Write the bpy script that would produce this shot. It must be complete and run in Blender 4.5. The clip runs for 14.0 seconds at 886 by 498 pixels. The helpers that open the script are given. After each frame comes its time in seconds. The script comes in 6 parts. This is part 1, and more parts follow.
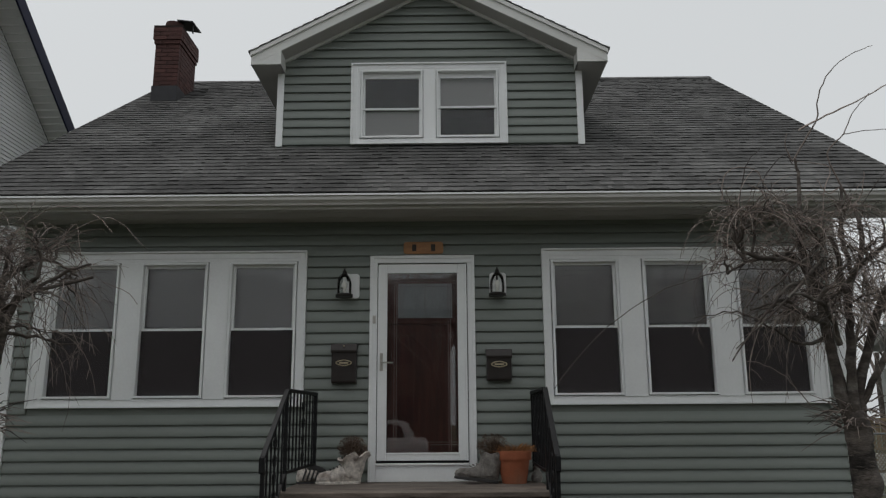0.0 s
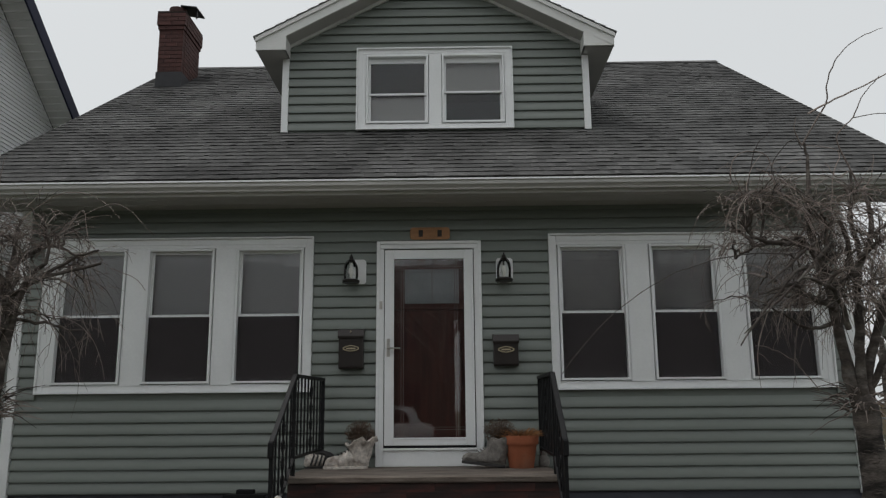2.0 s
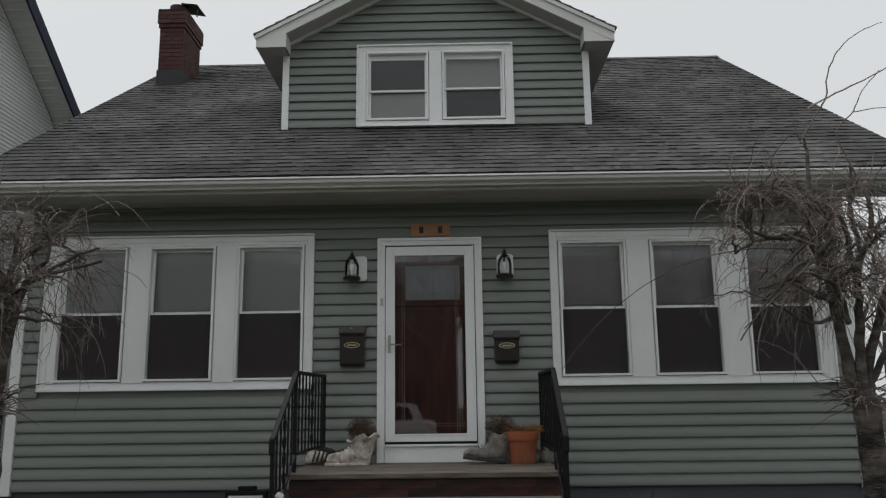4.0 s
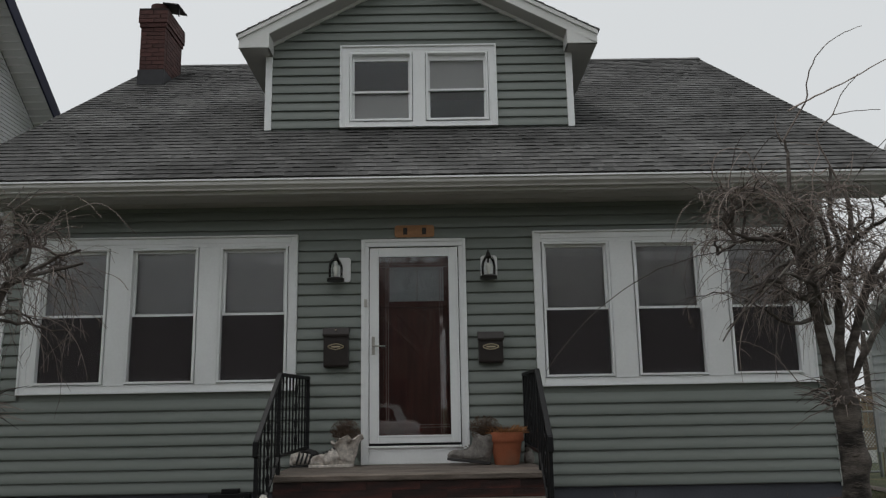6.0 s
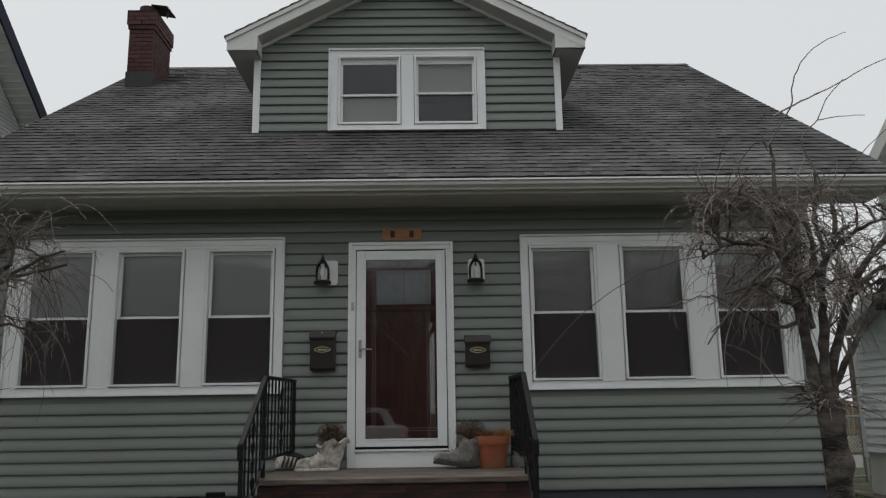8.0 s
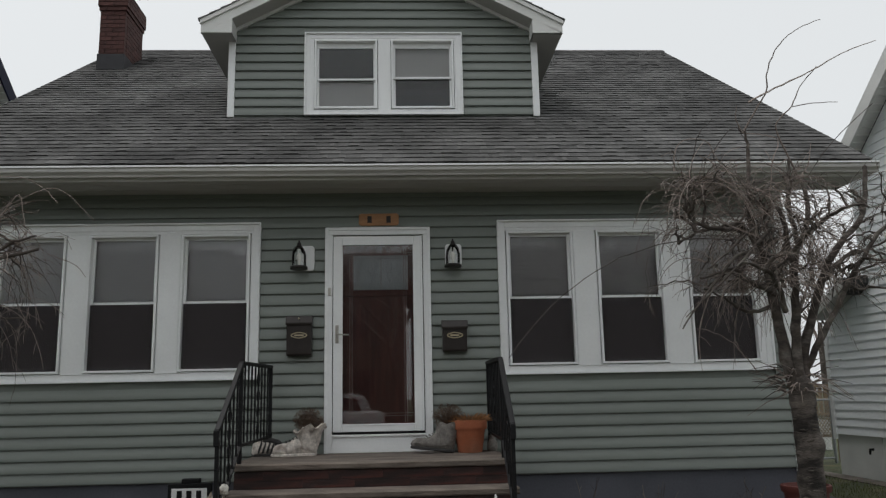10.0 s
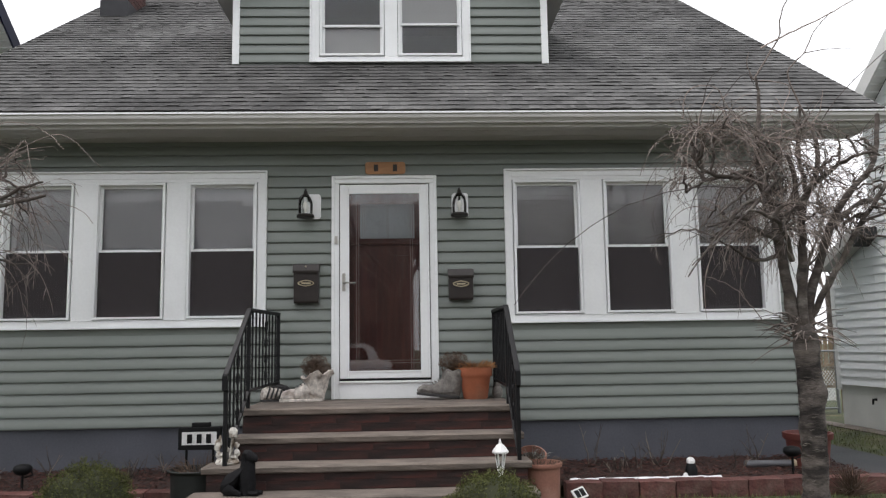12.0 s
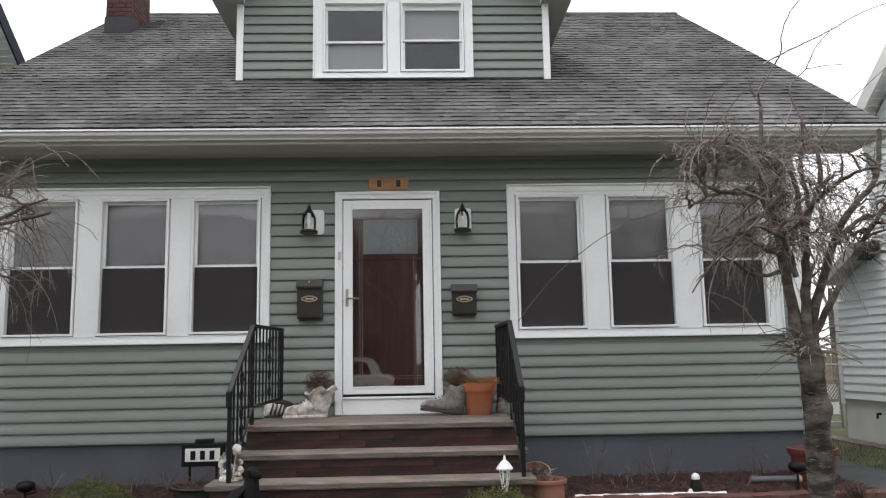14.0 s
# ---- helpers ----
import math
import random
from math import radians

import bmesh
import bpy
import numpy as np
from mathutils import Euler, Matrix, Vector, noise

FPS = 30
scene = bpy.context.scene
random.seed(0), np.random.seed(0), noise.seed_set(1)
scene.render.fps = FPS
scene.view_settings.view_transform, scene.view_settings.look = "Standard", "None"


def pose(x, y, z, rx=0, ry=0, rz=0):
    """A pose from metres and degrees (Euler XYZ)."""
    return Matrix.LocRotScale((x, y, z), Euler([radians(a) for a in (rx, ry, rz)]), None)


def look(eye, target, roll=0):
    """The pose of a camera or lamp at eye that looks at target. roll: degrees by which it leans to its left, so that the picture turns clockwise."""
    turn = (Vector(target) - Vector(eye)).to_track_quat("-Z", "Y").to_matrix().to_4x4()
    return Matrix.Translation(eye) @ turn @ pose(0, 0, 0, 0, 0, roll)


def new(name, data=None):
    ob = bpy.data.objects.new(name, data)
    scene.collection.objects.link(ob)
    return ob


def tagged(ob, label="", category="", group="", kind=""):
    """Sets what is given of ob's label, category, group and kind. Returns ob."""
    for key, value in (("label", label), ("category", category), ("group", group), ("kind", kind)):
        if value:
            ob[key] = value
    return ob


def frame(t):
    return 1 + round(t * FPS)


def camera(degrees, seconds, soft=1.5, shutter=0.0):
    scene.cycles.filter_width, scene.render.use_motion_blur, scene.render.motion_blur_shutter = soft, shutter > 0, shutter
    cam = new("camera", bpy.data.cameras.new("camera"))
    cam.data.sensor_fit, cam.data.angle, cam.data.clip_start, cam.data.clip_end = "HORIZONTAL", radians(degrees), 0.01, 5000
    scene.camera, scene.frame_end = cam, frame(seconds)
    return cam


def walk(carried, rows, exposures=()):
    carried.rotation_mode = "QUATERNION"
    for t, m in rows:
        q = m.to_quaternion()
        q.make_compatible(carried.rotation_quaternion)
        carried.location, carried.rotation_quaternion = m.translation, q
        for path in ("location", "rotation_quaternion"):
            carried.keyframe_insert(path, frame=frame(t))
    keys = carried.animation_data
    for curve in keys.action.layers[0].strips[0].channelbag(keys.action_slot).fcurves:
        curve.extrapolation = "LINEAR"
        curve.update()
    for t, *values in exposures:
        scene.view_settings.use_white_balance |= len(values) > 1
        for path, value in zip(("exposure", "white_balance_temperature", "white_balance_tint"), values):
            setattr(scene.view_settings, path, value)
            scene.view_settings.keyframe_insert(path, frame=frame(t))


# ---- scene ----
cam = camera(58.1, 14.0, soft=1.25)
EXPOSURES = [(0, 0.01, 6500, 10), (1.5, 0.09, 6500, 10), (3.0, 0.12, 6500, 10), (5.5, 0.1, 6500, 10), (8.0, 0.14, 6500, 10), (10.5, 0.42, 6500, 10.3), (11.0, 0.64, 6500, 11.0), (11.5, 0.89, 6500, 12.4), (12.0, 1.2, 6500, 14.0), (12.5, 1.3, 6500, 14.0), (14.0, 1.3, 6500, 14.0)]
PATH = [
    (0, (0.273, -8.11, 1.301), (0.259, -6.157, 1.729), -0.4),
    (0.5, (0.253, -8.109, 1.312), (0.243, -6.153, 1.73), -0.4),
    (1, (0.261, -8.104, 1.305), (0.25, -6.146, 1.713), -0.3),
    (1.5, (0.266, -8.102, 1.297), (0.249, -6.142, 1.698), -0.4),
    (2, (0.241, -8.1, 1.294), (0.218, -6.139, 1.689), -0.5),
    (2.5, (0.246, -8.107, 1.295), (0.219, -6.146, 1.687), -0.6),
    (3, (0.263, -8.103, 1.292), (0.23, -6.141, 1.678), -0.7),
    (5.5, (0.265, -8.114, 1.288), (0.264, -6.153, 1.677), -0.9),
    (6, (0.252, -8.111, 1.299), (0.265, -6.149, 1.686), -1.0),
    (6.5, (0.272, -8.112, 1.287), (0.286, -6.15, 1.677), -1.0),
    (7, (0.277, -8.118, 1.301), (0.3, -6.156, 1.693), -0.9),
    (7.5, (0.277, -8.113, 1.29), (0.307, -6.153, 1.687), -0.9),
    (8, (0.28, -8.104, 1.281), (0.318, -6.145, 1.68), -0.9),
    (10.5, (0.273, -8.094, 1.274), (0.374, -6.125, 1.605), -1.2),
    (11, (0.289, -8.092, 1.282), (0.386, -6.115, 1.57), -1.1),
    (11.5, (0.299, -8.089, 1.231), (0.381, -6.108, 1.496), -1.1),
    (12, (0.289, -8.087, 1.236), (0.364, -6.104, 1.483), -0.9),
    (12.5, (0.275, -8.091, 1.25), (0.35, -6.106, 1.489), -0.9),
    (13, (0.279, -8.092, 1.223), (0.349, -6.109, 1.479), -1.0),
    (13.5, (0.29, -8.078, 1.225), (0.355, -6.098, 1.499), -1.0),
    (14, (0.27, -8.1, 1.26), (0.342, -6.121, 1.539), -1.0),
]
walk(cam, [(t, look(eye, target, roll)) for t, eye, target, roll in PATH], EXPOSURES)

# ---- light: a bright overcast day ----
world = bpy.data.worlds.new("overcast")
scene.world = world
world.use_nodes = True
wn, wl = world.node_tree.nodes, world.node_tree.links
sky = wn.new("ShaderNodeTexSky")
sky.sky_type = "NISHITA"
sky.sun_disc = False
sky.sun_elevation, sky.sun_rotation = radians(72), radians(-100)
sky.air_density, sky.dust_density = 1.5, 6.0
grey = wn.new("ShaderNodeHueSaturation")
grey.inputs["Saturation"].default_value = 0.10
veil = wn.new("ShaderNodeMix")
veil.data_type = "RGBA"
veil.inputs["Factor"].default_value = 0.72
veil.inputs["B"].default_value = (7.3, 7.6, 7.75, 1)
wl.new(sky.outputs["Color"], grey.inputs["Color"])
wl.new(grey.outputs["Color"], veil.inputs["A"])
wl.new(veil.outputs["Result"], wn["Background"].inputs["Color"])
wn["Background"].inputs["Strength"].default_value = 0.1

sun_data = bpy.data.lights.new("sun", "SUN")
sun_data.energy, sun_data.angle, sun_data.color = 0.5, radians(35), (1.0, 0.97, 0.93)
sun = new("sun", sun_data)
sun.matrix_world = look((-4, -1.0, 13), (0, 0, 0))


# ---- materials ----
def material(name, color, rough=0.6, metal=0.0, var=0.15, scale=6.0, fine=80.0, bump=0.15, stretch=(1, 1, 1), island=0.0, piece=0.0, stain=None, spec=0.5, patch=(0.5, 0.68)):
    """A surface with broad stains, fine grain and relief, in object space."""
    m = bpy.data.materials.new(name)
    m.use_nodes = True
    n, l = m.node_tree.nodes, m.node_tree.links
    b = n["Principled BSDF"]
    b.inputs["Roughness"].default_value, b.inputs["Metallic"].default_value = rough, metal
    b.inputs["Specular IOR Level"].default_value = spec
    co = n.new("ShaderNodeTexCoord")
    mp = n.new("ShaderNodeMapping")
    mp.inputs["Scale"].default_value = stretch
    l.new(co.outputs["Object"], mp.inputs["Vector"])
    big, small = n.new("ShaderNodeTexNoise"), n.new("ShaderNodeTexNoise")
    big.inputs["Scale"].default_value, big.inputs["Detail"].default_value = scale, 5
    small.inputs["Scale"].default_value, small.inputs["Detail"].default_value = fine, 3
    l.new(mp.outputs["Vector"], big.inputs["Vector"])
    l.new(mp.outputs["Vector"], small.inputs["Vector"])
    add = n.new("ShaderNodeMath")
    add.operation = "MULTIPLY_ADD"
    l.new(small.outputs["Fac"], add.inputs[0])
    add.inputs[1].default_value = 0.5
    l.new(big.outputs["Fac"], add.inputs[2])
    ramp = n.new("ShaderNodeMapRange")
    ramp.inputs["From Min"].default_value, ramp.inputs["From Max"].default_value = 0.5, 1.0
    ramp.inputs["To Min"].default_value, ramp.inputs["To Max"].default_value = 1 - var, 1 + var
    l.new(add.outputs[0], ramp.inputs["Value"])
    value = ramp.outputs["Result"]
    for amount, node, socket in ((island, "ShaderNodeNewGeometry", "Random Per Island"), (piece, "ShaderNodeObjectInfo", "Random")):
        if amount:
            src, mr, mul = n.new(node), n.new("ShaderNodeMapRange"), n.new("ShaderNodeMath")
            mr.inputs["To Min"].default_value, mr.inputs["To Max"].default_value = 1 - amount, 1 + amount
            mul.operation = "MULTIPLY"
            l.new(src.outputs[socket], mr.inputs["Value"])
            l.new(mr.outputs["Result"], mul.inputs[0])
            l.new(value, mul.inputs[1])
            value = mul.outputs[0]
    base = n.new("ShaderNodeRGB")
    base.outputs[0].default_value = (*color, 1)
    tone = base.outputs[0]
    if stain:
        sn, sr, mx = n.new("ShaderNodeTexNoise"), n.new("ShaderNodeMapRange"), n.new("ShaderNodeMix")
        sn.inputs["Scale"].default_value, sn.inputs["Detail"].default_value = scale * 0.6, 8
        sr.inputs["From Min"].default_value, sr.inputs["From Max"].default_value = patch
        mx.data_type = "RGBA"
        mx.inputs["B"].default_value = (*stain, 1)
        l.new(mp.outputs["Vector"], sn.inputs["Vector"])
        l.new(sn.outputs["Fac"], sr.inputs["Value"])
        l.new(sr.outputs["Result"], mx.inputs["Factor"])
        l.new(tone, mx.inputs["A"])
        tone = mx.outputs["Result"]
    vm = n.new("ShaderNodeVectorMath")
    vm.operation = "SCALE"
    l.new(tone, vm.inputs[0])
    l.new(value, vm.inputs["Scale"])
    l.new(vm.outputs[0], b.inputs["Base Color"])
    if bump:
        bp = n.new("ShaderNodeBump")
        bp.inputs["Strength"].default_value, bp.inputs["Distance"].default_value = bump, 0.01
        l.new(add.outputs[0], bp.inputs["Height"])
        l.new(bp.outputs["Normal"], b.inputs["Normal"])
    return m


def glass(name, tint=(0.93, 0.93, 0.93), gloss=0.02, ior=1.5):
    """A thin pane: clear, with a mirror gloss that grows towards the edge-on view."""
    m = bpy.data.materials.new(name)
    m.use_nodes = True
    n, l = m.node_tree.nodes, m.node_tree.links
    n.remove(n["Principled BSDF"])
    tr, gl, fr, mx = n.new("ShaderNodeBsdfTransparent"), n.new("ShaderNodeBsdfGlossy"), n.new("ShaderNodeFresnel"), n.new("ShaderNodeMixShader")
    tr.inputs["Color"].default_value = (*tint, 1)
    gl.inputs["Roughness"].default_value = gloss
    fr.inputs["IOR"].default_value = ior
    l.new(fr.outputs[0], mx.inputs[0])
    l.new(tr.outputs[0], mx.inputs[1])
    l.new(gl.outputs[0], mx.inputs[2])
    l.new(mx.outputs[0], n["Material Output"].inputs["Surface"])
    return m


def mesh_screen(name, color, cover):
    m = bpy.data.materials.new(name)
    m.use_nodes = True
    n, l = m.node_tree.nodes, m.node_tree.links
    n.remove(n["Principled BSDF"])
    tr, df, mx = n.new("ShaderNodeBsdfTransparent"), n.new("ShaderNodeBsdfDiffuse"), n.new("ShaderNodeMixShader")
    df.inputs["Color"].default_value = (*color, 1)
    mx.inputs[0].default_value = cover
    l.new(tr.outputs[0], mx.inputs[1])
    l.new(df.outputs[0], mx.inputs[2])
    l.new(mx.outputs[0], n["Material Output"].inputs["Surface"])
    return m


SIDING = material("sage_vinyl_siding", (0.196, 0.2165, 0.198), 0.5, var=0.07, scale=1.2, fine=60, bump=0.06, stretch=(0.4, 1, 3), piece=0.05)
TRIM = material("white_vinyl_trim", (0.82, 0.83, 0.83), 0.45, var=0.05, scale=2.0, fine=40, bump=0.03)
GUTTER_WHITE = material("white_aluminium", (0.66, 0.66, 0.64), 0.4, var=0.08, scale=2.0, fine=30, bump=0.03, stretch=(0.5, 1, 2))
GUTTER_OLD = material("weathered_gutter_aluminium", (0.47, 0.46, 0.44), 0.45, var=0.12, scale=2.0, fine=30, bump=0.05, stretch=(0.5, 1, 2))
# white soffit toned down to grey: part of the eave's shade is in the colour
SOFFIT = material("shade_toned_soffit_panel", (0.44, 0.425, 0.405), 0.55, var=0.07, scale=2.0, bump=0.05)
SHINGLE = material("grey_asphalt_shingle", (0.099, 0.098, 0.096), 0.9, var=0.5, scale=1.4, fine=38, bump=0.6, island=0.2, piece=0.2, spec=0.3, stain=(0.062, 0.061, 0.06), patch=(0.46, 0.66))
DECK = material("dark_roof_felt", (0.045, 0.045, 0.045), 0.95, bump=0.2)
FOUNDATION = material("grey_painted_foundation", (0.085, 0.088, 0.105), 0.8, var=0.18, scale=1.5, fine=50, bump=0.25)
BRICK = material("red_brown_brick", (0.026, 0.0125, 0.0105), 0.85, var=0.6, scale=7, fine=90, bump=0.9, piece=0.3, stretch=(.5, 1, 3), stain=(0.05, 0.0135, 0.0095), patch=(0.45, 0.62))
CHIMNEY_BRICK = material("dark_red_chimney_brick", (0.065, 0.026, 0.022), 0.85, var=0.25, scale=8, fine=90, bump=0.4, piece=0.25)
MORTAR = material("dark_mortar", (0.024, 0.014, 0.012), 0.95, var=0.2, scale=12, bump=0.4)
SLAB = material("weathered_flagstone", (0.13, 0.108, 0.091), 0.85, var=0.42, scale=7, fine=70, bump=0.7, stain=(0.15, 0.12, 0.1), stretch=(0.5, 1, 3))
IRON = material("black_wrought_iron", (0.006, 0.006, 0.007), 0.5, var=0.2, scale=20, bump=0.1, spec=0.25)
# room surfaces coloured dark to stand in for the unlit inside
DARK_ROOM = material("shade_toned_interior", (0.10, 0.09, 0.085), 0.9, bump=0.05)
SHADE = material("grey_roller_shade", (0.52, 0.52, 0.53), 0.9, var=0.06, scale=3, bump=0.05)
WHITE_SHADE = material("pale_shade_and_sky_sheen", (0.5, 0.5, 0.49), 0.9, var=0.06, scale=3, bump=0.05)
BLIND = material("grey_blind_slat", (0.42, 0.41, 0.41), 0.6, bump=0.0)
PANE = glass("window_glass")
STORM_PANE = glass("storm_door_glass", ior=1.85)
SCREEN = mesh_screen("dark_insect_screen", (0.065, 0.058, 0.06), 0.75)
DOOR_RED = material("mahogany_stained_door", (0.12, 0.026, 0.018), 0.35, var=0.35, scale=3, fine=50, bump=0.08, stretch=(6, 1, 0.5))
NICKEL = material("brushed_nickel", (0.5, 0.48, 0.44), 0.3, metal=1.0, bump=0.02)
BARK = material("grey_cherry_bark", (0.062, 0.05, 0.043), 0.9, var=0.55, scale=9, fine=38, bump=1.0, stretch=(1, 1, 1.9), stain=(0.15, 0.135, 0.12))
TRUNK_BARK = material("ringed_grey_trunk_bark", (0.094, 0.079, 0.07), 0.9, var=0.7, scale=9, fine=70, bump=1.0, stretch=(.6, .6, 1.5), stain=(0.018, 0.014, 0.012), patch=(0.47, 0.57))
TWIG = material("brown_twigs", (0.17, 0.138, 0.122), 0.75, var=0.3, scale=3, bump=0.1, island=0.8)
SOIL = material("red_mulch_soil", (0.03, 0.015, 0.0115), 0.95, var=0.45, scale=9, fine=60, bump=0.8)
LAWN = material("winter_lawn", (0.045, 0.056, 0.02), 0.95, var=0.4, scale=3, fine=90, bump=0.8, stain=(0.085, 0.075, 0.035))
ASPHALT = material("dark_asphalt", (0.05, 0.052, 0.056), 0.9, var=0.25, scale=2, fine=150, bump=0.5)
BLOCK = material("red_concrete_block", (0.115, 0.044, 0.037), 0.9, var=0.5, scale=8, fine=60, bump=0.6, piece=0.25, stain=(0.1, 0.06, 0.05))
WHITE_SIDING = material("white_neighbour_siding", (0.88, 0.9, 0.92), 0.55, var=0.05, scale=1, bump=0.04, stretch=(1, .4, 3))
GREY_SIDING = material("pale_grey_siding", (0.76, 0.76, 0.77), 0.55, var=0.05, scale=1, bump=0.04, stretch=(1, .4, 3))
WHITE_WALL = material("white_painted_masonry", (0.74, 0.74, 0.72), 0.8, var=0.08, scale=2, bump=0.2)
NAVY = material("navy_painted_fascia", (0.01, 0.012, 0.035), 0.6, bump=0.05, spec=0.2)


# ---- mesh helpers ----
class Geo:
    """Collects vertices and faces for one mesh."""

    def __init__(self):
        self.v, self.f = [], []

    def add(self, verts, faces):
        k = len(self.v)
        self.v += [tuple(p) for p in verts]
        self.f += [tuple(i + k for i in q) for q in faces]
        return self

    def box(self, x0, x1, y0, y1, z0, z1):
        v = [(x, y, z) for z in (z0, z1) for y in (y0, y1) for x in (x0, x1)]
        return self.add(v, [(0, 2, 3, 1), (4, 5, 7, 6), (0, 1, 5, 4), (2, 6, 7, 3), (0, 4, 6, 2), (1, 3, 7, 5)])

    def prism(self, outline, lo, hi, axis="x"):
        """A polygon in the two other axes, pulled from lo to hi along axis."""
        def put(a, b, c):
            return {"x": (c, a, b), "y": (a, c, b), "z": (a, b, c)}[axis]
        n = len(outline)
        v = [put(a, b, lo) for a, b in outline] + [put(a, b, hi) for a, b in outline]
        return self.add(v, [tuple(range(n)), tuple(range(2 * n - 1, n - 1, -1))] + [(i, i + n, (i + 1) % n + n, (i + 1) % n) for i in range(n)])

    def lathe(self, profile, n=20, at=(0, 0, 0), squash=(1, 1)):
        v, f = [], []
        for r, z in profile:
            v += [(at[0] + r * squash[0] * math.cos(2 * math.pi * i / n), at[1] + r * squash[1] * math.sin(2 * math.pi * i / n), at[2] + z) for i in range(n)]
        for k in range(len(profile) - 1):
            f += [(k * n + i, k * n + (i + 1) % n, (k + 1) * n + (i + 1) % n, (k + 1) * n + i) for i in range(n)]
        f += [tuple(range(n - 1, -1, -1)), tuple(range((len(profile) - 1) * n, len(profile) * n))]
        return self.add(v, f)

    def tube(self, pts, radii, n=6):
        pts = [Vector(p) for p in pts]
        if not isinstance(radii, (list, tuple)):
            radii = [radii] * len(pts)
        v, f = [], []
        side = None
        for i, p in enumerate(pts):
            d = (pts[min(i + 1, len(pts) - 1)] - pts[max(i - 1, 0)]).normalized()
            if side is None:
                side = d.orthogonal().normalized()
            side = (side - d * side.dot(d)).normalized()
            up = d.cross(side)
            v += [p + (side * math.cos(2 * math.pi * k / n) + up * math.sin(2 * math.pi * k / n)) * radii[i] for k in range(n)]
        for i in range(len(pts) - 1):
            f += [(i * n + k, i * n + (k + 1) % n, (i + 1) * n + (k + 1) % n, (i + 1) * n + k) for k in range(n)]
        if n > 2:
            f += [tuple(range(n - 1, -1, -1)), tuple(range((len(pts) - 1) * n, len(pts) * n))]
        return self.add(v, f)

    def mesh(self, name, smooth=False):
        me = bpy.data.meshes.new(name)
        me.from_pydata(self.v, [], self.f)
        bm = bmesh.new()
        bm.from_mesh(me)
        bmesh.ops.recalc_face_normals(bm, faces=bm.faces)
        bm.to_mesh(me)
        bm.free()
        if smooth:
            me.shade_smooth()
            me.set_sharp_from_angle(angle=radians(40))
        return me


def part(name, geo, mat, parent=None, label="", bevel=0.0, smooth=False, at=None):
    """Links a Geo or a mesh as one object, under its thing if it has one."""
    me = geo.mesh(name, smooth) if isinstance(geo, Geo) else geo
    if mat and not me.materials:
        me.materials.append(mat)
    ob = new(name, me)
    if parent:
        ob.parent = parent
    if at is not None:
        ob.matrix_basis = at if isinstance(at, Matrix) else Matrix.Translation(at)
    if label:
        ob["label"] = label
    if bevel:
        bv = ob.modifiers.new("edge", "BEVEL")
        bv.width, bv.segments, bv.limit_method = bevel, 2, "ANGLE"
    return ob


def thing(name, at=(0, 0, 0), label="", category="", group="", kind="", turn=0):
    ob = new(name)
    ob.matrix_basis = pose(*at, 0, 0, turn)
    ob.empty_display_size = 0.05
    return tagged(ob, label, category, group, kind)


def box(*a):
    return Geo().box(*a)


# ---- the house: measures ----
WALL_L, WALL_R = -4.25, 4.27          # outer corners of the front wall
SIDE_Z0, SIDE_Z1 = 0.50, 3.36         # siding from foundation to soffit
WIN_Z0, WIN_Z1 = 1.476, 3.064         # triple windows, outside of casing
WIN_L, WIN_R = (-3.966, -1.189), (1.23, 4.045)
DOOR_X, DOOR_Z1 = 0.524, 2.99
PORCH_Z = 0.75
EAVE_Y, EAVE_Z, SLOPE = -0.62, 3.53, 0.652
RIDGE_Y = 5.17
ROOF_L, ROOF_R = -4.68, 4.93


def roof_z(y):
    return EAVE_Z + (y - EAVE_Y) * SLOPE


RIDGE_Z = roof_z(RIDGE_Y)

# ---- ground ----
ground = part("ground", Geo().add([(-600, -600, -0.04), (600, -600, -0.04), (600, 600, -0.04), (-600, 600, -0.04)], [(0, 1, 2, 3)]), LAWN)
tagged(ground, "damp winter lawn with worn brown patches", "lawn", kind="structure")
driveway = part("driveway", box(4.5, 5.45, -11.5, 6.1, -0.05, -0.022), ASPHALT)
tagged(driveway, "dark asphalt driveway beside the green house", "driveway", kind="structure")
verge = part("earth_strip", box(6.66, 6.98, -5.5, 6.1, -0.06, -0.026), material("bare_brown_earth", (.12, .1, .085), .95, var=.4, scale=5, bump=.6))
tagged(verge, "bare brown earth along the white house", "earth", kind="structure")
walkway = part("pavement", box(-1.1, 1.1, -11.5, -2.2, -0.05, -0.02), SLAB)
tagged(walkway, "grey concrete path to the porch steps", "path", kind="structure")
road = part("road", box(-200, 200, -19, -11.5, -0.06, -0.03), ASPHALT)
tagged(road, "grey asphalt street before the house", "road", kind="structure")

# ---- front wall with real openings ----
def wall_with_holes(x0, x1, z0, z1, y0, y1, holes):
    g = Geo()
    xs = sorted({x0, x1, *[h[0] for h in holes], *[h[1] for h in holes]})
    zs = sorted({z0, z1, *[h[2] for h in holes], *[h[3] for h in holes]})
    for a, b in zip(xs, xs[1:]):
        run = None
        for c, d in zip(zs, zs[1:]):
            if any(h[0] <= a and b <= h[1] and h[2] <= c and d <= h[3] for h in holes):
                if run:
                    g.box(a, b, y0, y1, *run)
                run = None
            else:
                run = (run[0], d) if run else (c, d)
        if run:
            g.box(a, b, y0, y1, *run)
    return g


